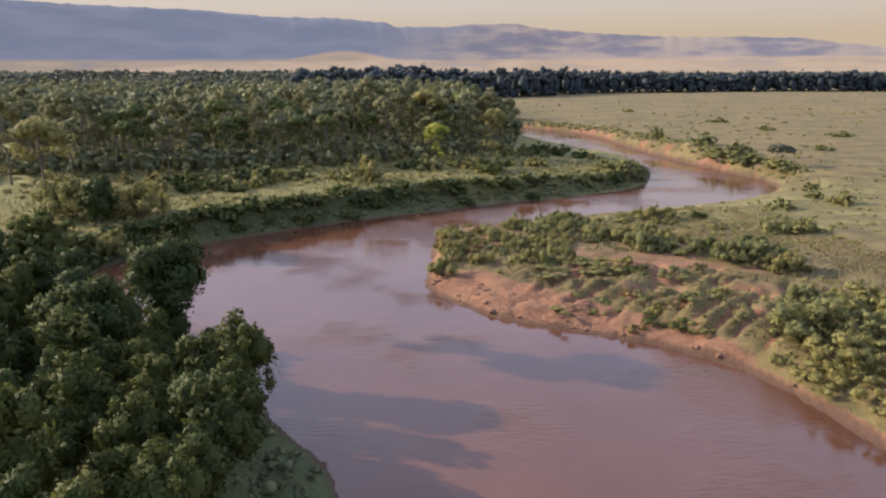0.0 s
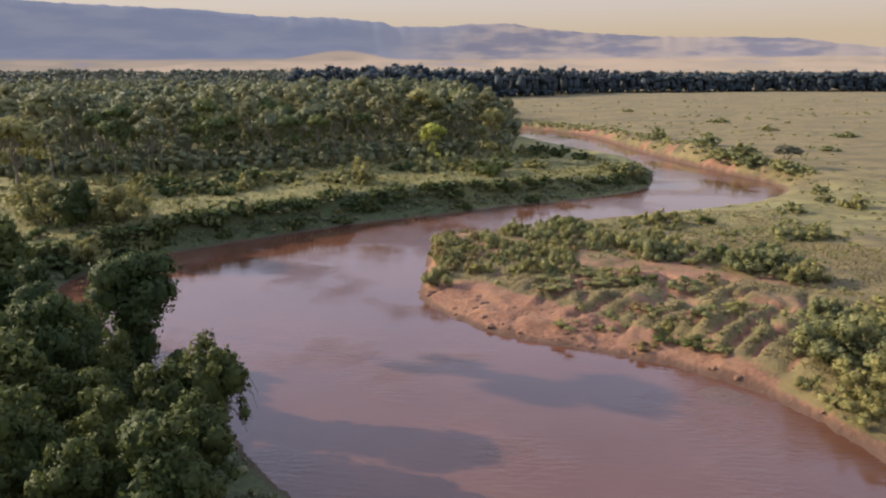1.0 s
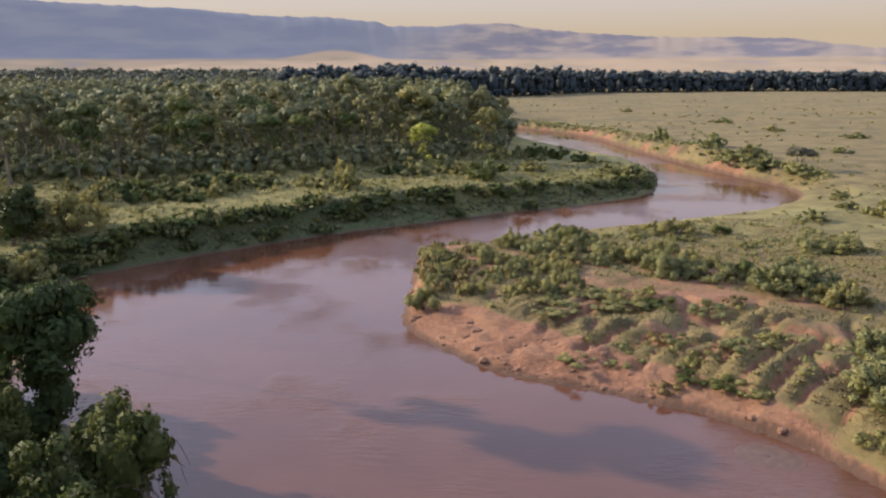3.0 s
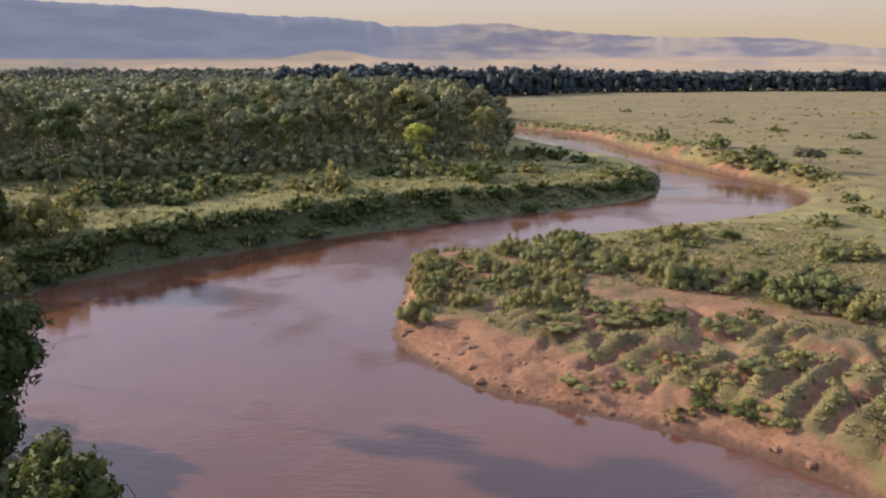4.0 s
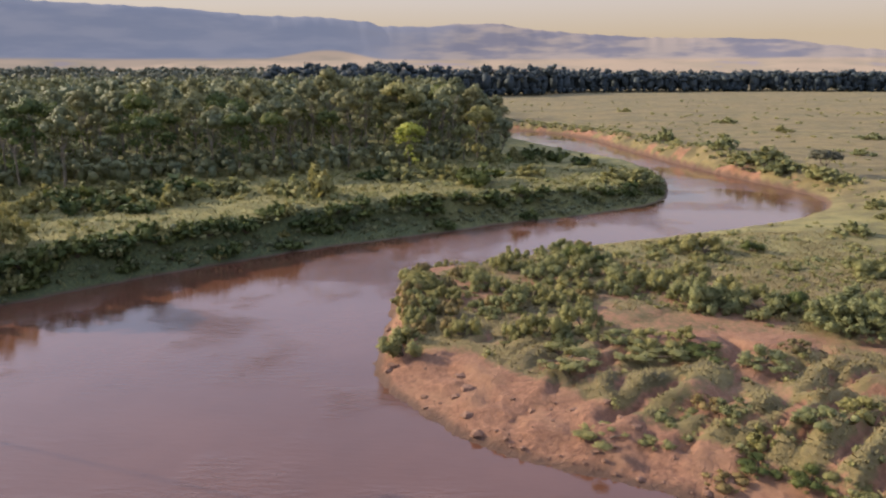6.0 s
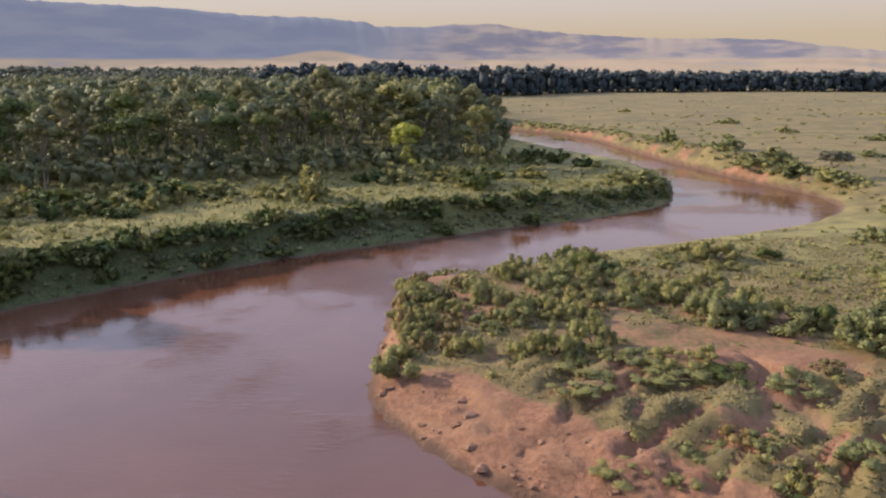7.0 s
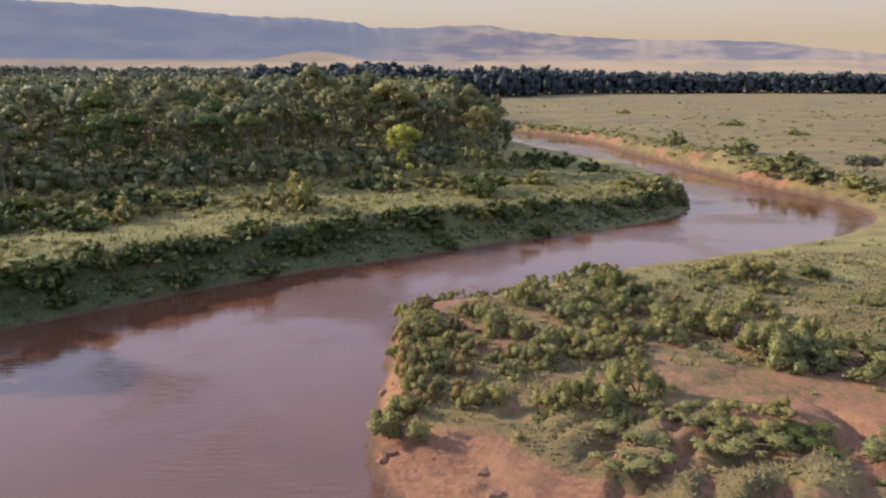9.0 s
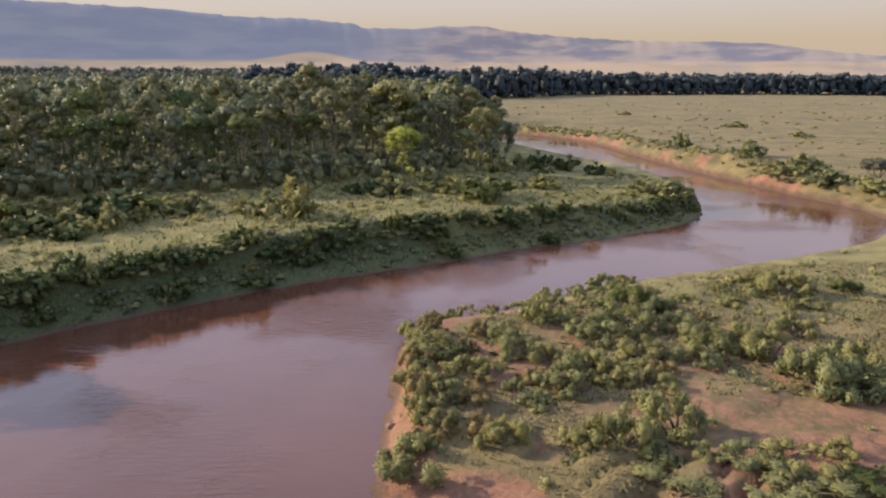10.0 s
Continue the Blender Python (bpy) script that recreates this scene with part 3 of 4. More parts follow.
def scatter(rng, x0, x1, y0, y1, gap, tries, accept):
    """Random places at least gap apart."""
    cells, out = {}, []
    for k in range(tries):
        x, y = x0 + (x1 - x0) * rng.rand(), y0 + (y1 - y0) * rng.rand()
        if not accept(x, y):
            continue
        i, j = int(x // gap), int(y // gap)
        if any((x - p) ** 2 + (y - q) ** 2 < gap * gap for di in (-1, 0, 1) for dj in (-1, 0, 1) for p, q in cells.get((i + di, j + dj), ())):
            continue
        cells.setdefault((i, j), []).append((x, y))
        out.append((x, y))
    return out


def retire(models):
    """Removes the pattern plants once they have been copied."""
    for root in models:
        for o in (*root.children_recursive, root):
            bpy.data.objects.remove(o)


rng = np.random.RandomState(7)

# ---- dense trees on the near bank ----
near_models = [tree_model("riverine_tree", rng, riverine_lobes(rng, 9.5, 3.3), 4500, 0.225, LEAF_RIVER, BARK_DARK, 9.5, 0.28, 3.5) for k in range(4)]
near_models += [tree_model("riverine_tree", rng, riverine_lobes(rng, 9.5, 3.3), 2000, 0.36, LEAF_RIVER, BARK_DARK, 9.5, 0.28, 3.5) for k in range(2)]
for m in near_models:
    tagged(m, "dense dark green riverside tree draped in creepers", "tree", "trees on the near river bank")
left_x, left_y = [0, 43, 50, 58, 65, 72.5, 82, 92, 100.5, 106, 112], [-4, -8, -13.5, -19, -27, -37, -46.5, -52.5, -52.5, -48, -42]


def near_bank(x, y):
    side = x - np.interp(y, left_x, left_y)
    if y < 66:
        return side < (-4.6 if y < 50 else -3.0)
    if y > 76 and x < 1.2 - 0.575 * (y - 5):
        return False
    return side < (-4 if y < 102 else -14) and (0.31 * x + 0.77 * y) % 9 < 6.5


spots = [(-17.6, 52.4), (-18.5, 47.0), (-21.5, 57.5)] + scatter(rng, -80, -8, 24, 114, 3.7, 5000, near_bank)
spots = [(x, y) for k, (x, y) in enumerate(spots) if -0.72 * (y + 8) < x and (k < 3 or min(math.hypot(x - p, y - q) for p, q in spots[:3]) > 3.2) and math.hypot(x + 27.3, y - 61.0) > 5.0]
zs = ground_at(spots)
for (x, y), z in zip(spots, zs):
    k = rng.randint(4) if y < 72 else 4 + rng.randint(2)
    placed(near_models[k], x, y, z - 0.2, (0.56 if y < 70 else 0.70) + 0.38 * rng.rand() ** 1.3, 0.9 + 0.35 * rng.rand(), rng.rand() * 360)
retire(near_models)

tall = tree_model("tall_tree", rng, forest_lobes(rng, 18, 4.6), 2200, 0.38, LEAF_SCRUB, BARK_PALE, 18, 0.30, 9)
tall.matrix_basis = pose(-72.0, 119.0, ground_at([(-72.0, 119.0)])[0] - 0.2)
tagged(tall, "tall pale-stemmed tree above the riverside thicket", "tree")

# one slender tree that stands clear of the rest, and a giant out by the bend whose shadow lies across the river
lobes = [(-2.0, 0.3, 7.6, 1.7, 1.7, 1.4), (1.6, -0.4, 7.9, 1.9, 1.8, 1.5), (0.2, 1.2, 9.0, 1.8, 1.8, 1.4), (-1.5, -0.5, 9.4, 1.6, 1.6, 1.2), (1.9, 0.7, 9.6, 1.5, 1.6, 1.2),
         (0.4, 0.0, 10.0, 1.5, 1.5, 1.0), (0.9, -1.2, 6.2, 1.3, 1.3, 1.2), (-0.6, 0.8, 5.2, 1.3, 1.2, 1.5), (0.3, 0.1, 7.2, 1.9, 1.9, 1.8), (0.6, 0.2, 3.6, 1.3, 1.3, 1.5), (-0.5, -0.3, 2.2, 1.3, 1.4, 1.6)]
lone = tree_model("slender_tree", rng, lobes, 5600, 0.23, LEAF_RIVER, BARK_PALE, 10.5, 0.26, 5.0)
lone.matrix_basis = pose(-27.3, 61.3, ground_at([(-27.3, 61.3)])[0] - 0.2, 0, 3, 20) @ Matrix.Diagonal((1.05, 1.05, 1.18, 1))
tagged(lone, "slender tree with a clear round crown above the water", "tree")
giant = tree_model("giant_tree", rng, [(x, y, 25 + 0.55 * (z - 9), r, r, q) for x, y, z, r, _, q in forest_lobes(rng, 27, 3.9)], 2600, 0.6, LEAF_FOREST, BARK_PALE, 36, 0.09, 22)
giant.matrix_basis = pose(-65.0, 90.3, 3.2, 0, 0, 0)
tagged(giant, "giant pale-stemmed tree standing above the riverside thicket", "tree")

# ---- tall forest beyond the bend ----
forest_models = []
for wide, tall, leaf in ((3.6, 18, LEAF_FOREST), (4.4, 17, LEAF_FOREST), (3.0, 19, LEAF_FOREST), (4.0, 15, LEAF_DEEP), (3.7, 18, LEAF_OLIVE), (4.6, 16, LEAF_FOREST), (3.1, 14, LEAF_DEEP), (3.3, 17, LEAF_FOREST)):
    forest_models.append(tree_model("forest_tree", rng, forest_lobes(rng, tall, wide), 940, 0.35, leaf, BARK_PALE, tall, 0.20, tall * 0.46))
for m in forest_models:
    tagged(m, "tall olive green forest tree with a pale trunk", "tree", "forest beyond the river bend")
edge_x, edge_y = [-400, -110, -80, -62, -43, -20, -5, 8, 14, 19, 24], [190, 165, 168, 172, 178, 188, 200, 216, 234, 262, 300]
side_y, side_x = [0, 214, 232, 262, 300, 420, 560, 700], [30, 9, 14, 18, 22, 12, -10, -60]


def glade(x, y):
    """Gaps in the wood, west of the trees that stand out at its edge."""
    for p, q in ((-5.6, 194), (10.6, 213)):
        a, c = -0.94 * (x - p) + 0.33 * (y - q), 0.33 * (x - p) + 0.94 * (y - q)
        if -3 < a < 30 and abs(c) < 4.6:
            return True
    return False


def in_forest(x, y):
    return y > np.interp(x, edge_x, edge_y) and x < np.interp(y, side_y, side_x) and x > -0.72 * (y + 5) and not glade(x, y)


spots = scatter(rng, -420, 36, 160, 560, 5.2, 40000, in_forest)
spots.sort(key=lambda p: p[1] - np.interp(p[0], edge_x, edge_y))
front, rest = spots[:290], spots[290:]
zs = ground_at(front)
for x, y, size in ((-88, 157, 1.1), (-76, 161, 1.0), (-98, 150, 1.15), (-112, 156, 1.1), (-83, 148, 0.8), (-66, 158, 0.85)):
    placed(forest_models[rng.randint(8)], x, y, ground_at([(x, y)])[0] - 0.2, size, 1.0, rng.rand() * 360)
for (x, y), z in zip(front, zs):
    placed(forest_models[rng.randint(8)], x, y, z - 0.2, (0.66 + 0.48 * rng.rand()) * np.interp(x, [-70, -40, -22, 0, 14], [0.92, 0.92, 1.0, 1.04, 0.86]), 0.92 + 0.3 * rng.rand(), rng.rand() * 360)
for x, y, size, high, leaf in ((-5.6, 194.0, 0.62, 0.98, LEAF_YELLOW), (-9.0, 210.0, 1.12, 1.0, LEAF_SCRUB), (10.6, 213.0, 0.80, 1.02, LEAF_SCRUB), (17.5, 226.0, 0.62, 1.1, LEAF_FOREST), (7.0, 207.0, 0.55, 1.0, LEAF_SCRUB)):
    ob = tree_model("fever_tree", rng, forest_lobes(rng, 18, 5.2), 1500, 0.5, leaf, BARK_PALE, 18, 0.22, 8.5)
    ob.matrix_basis = pose(x, y, ground_at([(x, y)])[0] - 0.2) @ Matrix.Diagonal((size, size, size * high, 1))
    tagged(ob, "bright yellow-green tree at the forest edge", "tree")
retire(forest_models)


def woodland(name, places, rng, high, wide, leaf, count, size, label, core=0.5, billows=6, rounded=0.72):
    """Countless crowns far behind, in one mesh; each has its own tone."""
    pieces, tones = [], []
    zs = ground_at(places)
    for (x, y), z in zip(places, zs):
        h, w = (high(x) if callable(high) else high) * (0.72 + 0.45 * rng.rand()), wide * (0.7 + 0.6 * rng.rand())
        lobes = []
        for k in range(billows):
            a, ring, r = rng.rand() * 6.283, w * 0.74 * rng.rand() ** 0.5, w * (0.26 + 0.24 * rng.rand())
            lobes.append((x + ring * math.cos(a), y + ring * math.sin(a), z + h * (0.90 - 0.25 * (ring / w) ** 2 - 0.10 * rng.rand()) - r * 0.5, r, r, r * 0.75))
        lobes.append((x, y, z + h * 0.36, w * 0.6, w * 0.6, h * 0.36))
        mass = leaf_mass(rng, lobes, count, size, core, 0.35, 0.20, 4, 0.0, 0.75, rounded)
        pieces.append(mass)
        tones.append(np.full(len(mass[0]), rng.rand()))
    ob = leaf_object(name, joined(pieces), leaf)
    ob.data.attributes.new("tone", "FLOAT", "POINT").data.foreach_set("value", np.concatenate(tones).astype(np.float32))
    return tagged(ob, label, "woodland", kind="stuff")


thin = [p for p in rest if rng.rand() < (0.80 if p[1] < 330 else 0.40)]
woodland("deep_forest", thin, rng, 18.0, 3.9, LEAF_FOREST, 74, 0.72, "unbroken olive green forest canopy stretching away", 0.8)
under = scatter(rng, -170, 34, 150, 300, 3.3, 9000, lambda x, y: -5 < y - np.interp(x, edge_x, edge_y) < 20 and x < np.interp(y, side_y, side_x) + 4 and x > -0.70 * (y + 5) and not (abs(x + 5.6) < 5 and y < 200) and not (abs(x - 10.6) < 4 and y < 216))
woodland("forest_undergrowth", under, rng, 5.0, 2.1, LEAF_FOREST, 110, 0.27, "thick undergrowth along the foot of the forest", 0.8, 5)
belt = scatter(rng, -140, 1100, 560, 860, 7.0, 20000, lambda x, y: 0 < y - np.interp(x, [-140, 0, 60, 130, 300, 450, 1100], [600, 610, 640, 722, 750, 735, 760]) < 60)
woodland("far_woodland", belt, rng, lambda x: np.interp(x, [-140, 20, 120, 170, 1100], [22, 25, 26, 21, 20]), 7.4, LEAF_FAR_HAZE, 84, 0.85, "dark distant belt of tall trees across the plain", 0.8, 9, 0.5)

foot_x, foot_y = [-140, 0, 60, 130, 300, 450, 1100], [600, 610, 640, 722, 750, 735, 760]
skirt = scatter(rng, -140, 1100, 560, 800, 5.5, 16000, lambda x, y: -7 < y - np.interp(x, foot_x, foot_y) < 4)
woodland("far_thicket", skirt, rng, 7, 4, LEAF_FAR_HAZE, 34, 0.8, "low thicket along the foot of the distant trees", 0.85, 4)
# olive leaves paled towards blue-grey, with the haze painted into their colour
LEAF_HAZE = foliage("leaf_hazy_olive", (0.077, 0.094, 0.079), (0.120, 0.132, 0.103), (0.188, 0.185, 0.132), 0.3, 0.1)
clumps = scatter(rng, -560, 60, 500, 900, 9.0, 9000, lambda x, y: x > -0.72 * y and (x < -20 - 0.12 * (y - 500)) and fbm(np.array([x]), np.array([y]), 90, 3, 85)[0] > 0.50)
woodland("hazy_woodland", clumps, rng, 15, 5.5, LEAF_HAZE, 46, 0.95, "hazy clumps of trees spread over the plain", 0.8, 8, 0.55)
bush = scatter(rng, -1600, 1600, 620, 2600, 30, 5000, lambda x, y: (x < 0.05 * (y - 640) - 20 or y > 1100) and x > -0.75 * y and fbm(np.array([x]), np.array([y]), 260, 3, 83)[0] > 0.47 + 0.00006 * (y - 600))
woodland("distant_bushland", bush, rng, 6, 9, LEAF_FAR_HAZE, 10, 1.6, "distant bushland spread over the hazy plain", 0.9, 3)

# ---- shrubs ----
shrub_models = []
for leaf, leaves, size, label in ((LEAF_SCRUB, 2800, 0.049, "bushy grey-green shrub on the river point"), (LEAF_SCRUB, 2800, 0.049, "bushy grey-green shrub on the river point"),
                                  (LEAF_DEEP, 2900, 0.046, "rounded dark green shrub on grassy ground"), (LEAF_DRY, 2900, 0.046, "dry straw-coloured shrub on the bank edge"),
                                  (LEAF_SCRUB, 380, 0.16, "yellow-green shrub on the far bank"), (LEAF_DEEP, 380, 0.16, "dark green shrub on the lip of the far bank")):
    lobes = shrub_lobes(rng)
    ob = new("shrub")
    stems = [tube([(0.05 * k, 0, -0.1), np.array(lobe[:3]) * (0.5, 0.5, 0.5), lobe[:3]], [0.05, 0.035, 0.012], 5) for k, lobe in enumerate(lobes[:5])]
    mesh_object("stem", *joined(stems), BARK_DARK, ob)
    leaf_object("foliage", leaf_mass(rng, lobes, leaves, size, 0.64, 0.3, 0.34, 9, 0.22, 0.40 if leaves > 500 else 0.55), leaf, ob)
    shrub_models.append(tagged(ob, label, "shrub", "shrubs along the river"))


lobes = [(x, y, z * 0.9, r * 0.62, r * 0.62, q * 0.66) for x, y, z, r, r, q in (*shrub_lobes(rng), *shrub_lobes(rng), *shrub_lobes(rng, 0.8))]
thicket = new("thicket")
mesh_object("stem", *joined([tube([(0.03 * k, 0, -0.1), np.array(lobe[:3]) * (0.5, 0.5, 0.5), lobe[:3]], [0.03, 0.02, 0.008], 5) for k, lobe in enumerate(lobes[:9])]), BARK_DARK, thicket)
leaf_object("foliage", leaf_mass(rng, lobes, 4200, 0.050, 0.66, 0.3, 0.3, 9, 0.16, 0.42), LEAF_SCRUB, thicket)
shrub_models.append(tagged(thicket, "broad yellow-green thicket on the river bank", "shrub", "shrubs along the river"))


lobes = [(x, y, z, r * 0.45, r * 0.45, q * 0.5) for k in range(6) for x, y, z, r, _, q in shrub_lobes(rng, 0.9)]
big = new("thicket")
mesh_object("stem", *joined([tube([(0.03 * k, 0, -0.1), np.array(lobe[:3]) * (0.5, 0.5, 0.5), lobe[:3]], [0.02, 0.014, 0.006], 5) for k, lobe in enumerate(lobes[:12])]), BARK_DARK, big)
leaf_object("foliage", leaf_mass(rng, lobes, 9000, 0.034, 0.66, 0.3, 0.3, 20, 0.2, 0.42), LEAF_SCRUB, big)
shrub_models.append(tagged(big, "large dense yellow-green thicket above the water", "shrub", "shrubs along the river"))


for leaf in (LEAF_SCRUB, LEAF_SCRUB, LEAF_DRY):
    lobes = shrub_lobes(rng)
    ob = new("shrub")
    mesh_object("stem", *joined([tube([(0.05 * k, 0, -0.1), np.array(lobe[:3]) * (0.5, 0.5, 0.5), lobe[:3]], [0.05, 0.035, 0.012], 5) for k, lobe in enumerate(lobes[:4])]), BARK_DARK, ob)
    leaf_object("foliage", leaf_mass(rng, lobes, 950, 0.082, 0.64, 0.3, 0.34, 6, 0.22, 0.42), leaf, ob)
    shrub_models.append(tagged(ob, "small grey-green shrub on the river point", "shrub", "shrubs along the river"))


def shrubs(table, kinds=(0, 1, 0, 1, 2), factor=0.82):
    zs = ground_at([(x, y) for x, y, r, h in table])
    for (x, y, r, h), z in zip(table, zs):
        k = 7 if r > 3.5 and min(kinds) < 4 else 6 if r > 2.8 and min(kinds) < 4 else 8 + rng.randint(3) if r < 1.3 and min(kinds) < 2 else kinds[rng.randint(len(kinds))]
        placed(shrub_models[k], x, y, z - 0.08, r * 1.22, h * factor / (r * 1.22), rng.rand() * 360)


# x, y, half width, height
POINT_WEST = [(-1.1, 91.8, 2.3, 3.4), (-0.9, 100.9, 1.2, 2.5), (4.2, 93.9, 1.5, 2.4), (3.3, 95.3, 1.1, 1.9), (9.4, 93.2, 1.5, 2.6), (11.8, 93.2, 1.7, 3.4),
              (15.7, 94.9, 1.8, 3.4), (13.6, 91.3, 1.1, 1.5), (14.8, 98.7, 1.2, 1.7), (0.1, 108.5, 2.1, 2.6), (2.7, 104.6, 1.5, 2.2), (4.0, 104.6, 1.3, 2.0),
              (6.2, 109.1, 1.9, 2.9), (9.9, 116.5, 1.6, 3.3), (8.7, 106.7, 1.4, 2.3), (9.5, 101.6, 1.9, 2.6), (11.8, 104.6, 1.6, 2.5), (14.3, 111.6, 2.3, 3.1)]
POINT_NORTH = [(18.3, 113.6, 2.4, 3.8), (21.7, 119.8, 2.0, 3.2), (19.2, 120.6, 2.0, 2.9), (13.5, 102.6, 1.5, 2.2), (16.1, 101.6, 1.5, 2.2), (17.2, 106.7, 1.9, 2.4),
               (22.6, 112.9, 2.4, 2.7), (20.9, 105.6, 1.7, 2.4), (23.1, 107.8, 1.7, 3.0), (25.5, 109.0, 2.1, 3.1), (27.2, 106.7, 2.3, 3.6), (31.5, 111.6, 1.9, 2.8),
               (28.1, 101.6, 2.4, 3.9), (29.6, 100.6, 2.6, 4.3), (32.8, 102.5, 2.2, 4.1), (34.9, 128.3, 1.7, 2.1), (37.2, 125.2, 2.7, 4.1), (34.8, 125.2, 2.0, 2.0), (44.4, 126.2, 1.7, 2.1)]
POINT_HUMPS = [(16.3, 90.7, 1.1, 1.3), (18.4, 90.1, 1.7, 1.7), (20.8, 89.8, 2.1, 2.3), (23.4, 90.1, 1.3, 2.0), (12.8, 86.9, 2.7, 1.5), (19.8, 87.6, 2.6, 1.4), (29.2, 86.5, 2.1, 1.9),
               (32.6, 88.8, 1.1, 1.7), (24.7, 87.7, 1.9, 1.3), (19.5, 78.7, 1.7, 1.9), (22.0, 79.2, 1.2, 1.7), (23.2, 78.3, 1.2, 1.4), (24.3, 75.0, 1.2, 2.7), (27.9, 75.1, 1.6, 2.1),
               (31.5, 76.7, 1.4, 2.0), (13.6, 76.5, 1.8, 1.0), (17.1, 76.1, 1.3, 1.2), (20.4, 71.9, 1.2, 1.2), (23.0, 72.8, 1.3, 1.1), (25.4, 70.8, 1.3, 1.6), (26.9, 69.5, 1.5, 1.7)]
POINT_EAST = [(34.5, 99.0, 2.8, 3.2), (37.0, 99.1, 1.9, 2.9), (40.2, 93.8, 3.7, 4.7), (38.9, 96.6, 1.6, 2.6), (52.8, 114.0, 2.4, 2.9), (55.6, 114.0, 2.0, 2.5), (45.2, 116.3, 1.4, 1.6),
              (38.0, 66.0, 5.1, 6.4), (37.3, 58.4, 4.1, 4.8), (40.4, 74.7, 2.9, 4.4), (44.7, 89.9, 2.9, 4.2), (43.0, 96.6, 3.9, 4.5), (34.0, 57.0, 2.4, 2.4), (36.0, 51.7, 2.1, 2.6),
              (32.5, 61.6, 1.2, 1.8), (57.4, 114.0, 3.1, 3.2), (45.7, 73.1, 3.3, 4.4), (43, 63, 4, 5)]
FAR_BANK = [(80.3, 158.3, 2.1, 1.8), (113.5, 222.1, 3.0, 2.0), (143.3, 268.0, 4.9, 2.0), (125.5, 295.6, 3.9, 2.1), (122.9, 340.5, 5.1, 2.4), (97.6, 414.8, 3.4, 2.1),
            (80.2, 231.8, 4.9, 4.0), (82.9, 209.6, 4.4, 3.6), (77, 208, 4.1, 3.2), (84.3, 185.6, 3.9, 3.0), (80.8, 195.7, 3.9, 3.0), (71.9, 258.8, 3.2, 4.4), (78.6, 140.8, 2.6, 2.7), (76.2, 147.3, 2.0, 1.6), (64.8, 137.4, 2.5, 2.0)]
SPIT = [(25.2, 225.5, 3.0, 4.4), (29.0, 228.0, 2.6, 3.6), (32.6, 225.0, 3.2, 4.0), (20.8, 223.0, 2.6, 4.2), (37.0, 214.0, 2.6, 2.8), (40.5, 211.5, 2.2, 2.0), (17.0, 216.0, 2.8, 3.2), (26.0, 214.0, 2.4, 2.4), (14.5, 207.0, 3.4, 3.6), (38.9, 182.1, 3.8, 3.0), (43.1, 181.3, 3.6, 3.2), (45.3, 184.3, 2.9, 3.0), (9.1, 172.9, 4.8, 4.4), (3.6, 178.4, 3.0, 3.1),
        (-0.4, 181.4, 3.6, 4.2), (-7.2, 175.4, 3.4, 4.0), (-12.1, 175.3, 2.9, 3.0), (-19.8, 154.1, 3.7, 5.6), (-23.8, 154.1, 2.5, 3.8), (-35.6, 155.9, 3.5, 3.1), (-42.9, 157.8, 3.6, 3.2),
        (-46.1, 155.7, 5.0, 4.1), (-50.7, 151.8, 4.0, 3.2), (-50.8, 143.3, 2.9, 3.0), (-27.5, 156.0, 2.6, 2.6), (20.6, 185.0, 3.2, 2.7)]
LEFT_BANK = [(-62, 106, 1.6, 2.2), (-66, 99, 1.8, 2.0), (-58, 95, 1.6, 2.4), (-70, 108, 2.2, 2.6), (-61, 90, 2.2, 3.0), (-65.3, 117.3, 5.5, 8.3), (-55.3, 118.5, 5.0, 7.5), (-53.8, 103.1, 3.3, 5.3), (-75, 131, 5, 6)]
fill = scatter(rng, 0, 40, 98, 131, 2.5, 1500, lambda x, y: y < 121.5 + 0.52 * (x + 2) - 3 and y > 97 + 0.12 * x and x < 22 + 0.9 * (y - 98) and (y > 103 or x < 10))
fill = [(x, y, 0.7 + 0.7 * rng.rand(), 1.1 + 1.1 * rng.rand()) for x, y in fill if rng.rand() < 0.55]
shrubs(fill, (0, 1, 0, 1, 0, 2))
shrubs(POINT_WEST, (0, 1), factor=0.9)
shrubs(POINT_NORTH)
shrubs(POINT_HUMPS, (0, 1, 2), factor=0.62)
shrubs(POINT_EAST)
shrubs(FAR_BANK, (4,), factor=1.0)
shrubs(SPIT, (4, 4, 5), factor=1.0)
shrubs(LEFT_BANK, (2,), factor=1.0)
top = scatter(rng, -105, -36, 112, 166, 4.6, 3000, lambda x, y: y > 126 - 0.9 * (x + 36) - 8 * (x < -52) and y < 150 + 0.1 * (x + 105) and x > -0.72 * (y - 2) and not (x > -62 and y < 138))
top = [(x, y, 1.4 + 1.5 * rng.rand() ** 1.5, 1.6 + 2.0 * rng.rand() ** 1.3) for x, y in top if rng.rand() < 0.75]
shrubs(top, (4, 5, 4), factor=1.0)

# a fringe along the point's steep edge, and along the lip of the far bank
fringe = [(-2.0 + 2.6 * rng.rand(), y + rng.rand(), 0.9 + 0.7 * rng.rand(), 1.4 + 1.2 * rng.rand()) for y in np.arange(93.5, 121, 1.3)]
fringe += [(x + rng.rand(), 121.5 + 0.52 * (x + 2) + rng.normal() * 0.6, 0.9 + 0.8 * rng.rand(), 1.3 + 1.3 * rng.rand()) for x in np.arange(-1, 24, 2.2)]
shrubs(fringe, (0, 1, 3, 0, 1))
lip = []
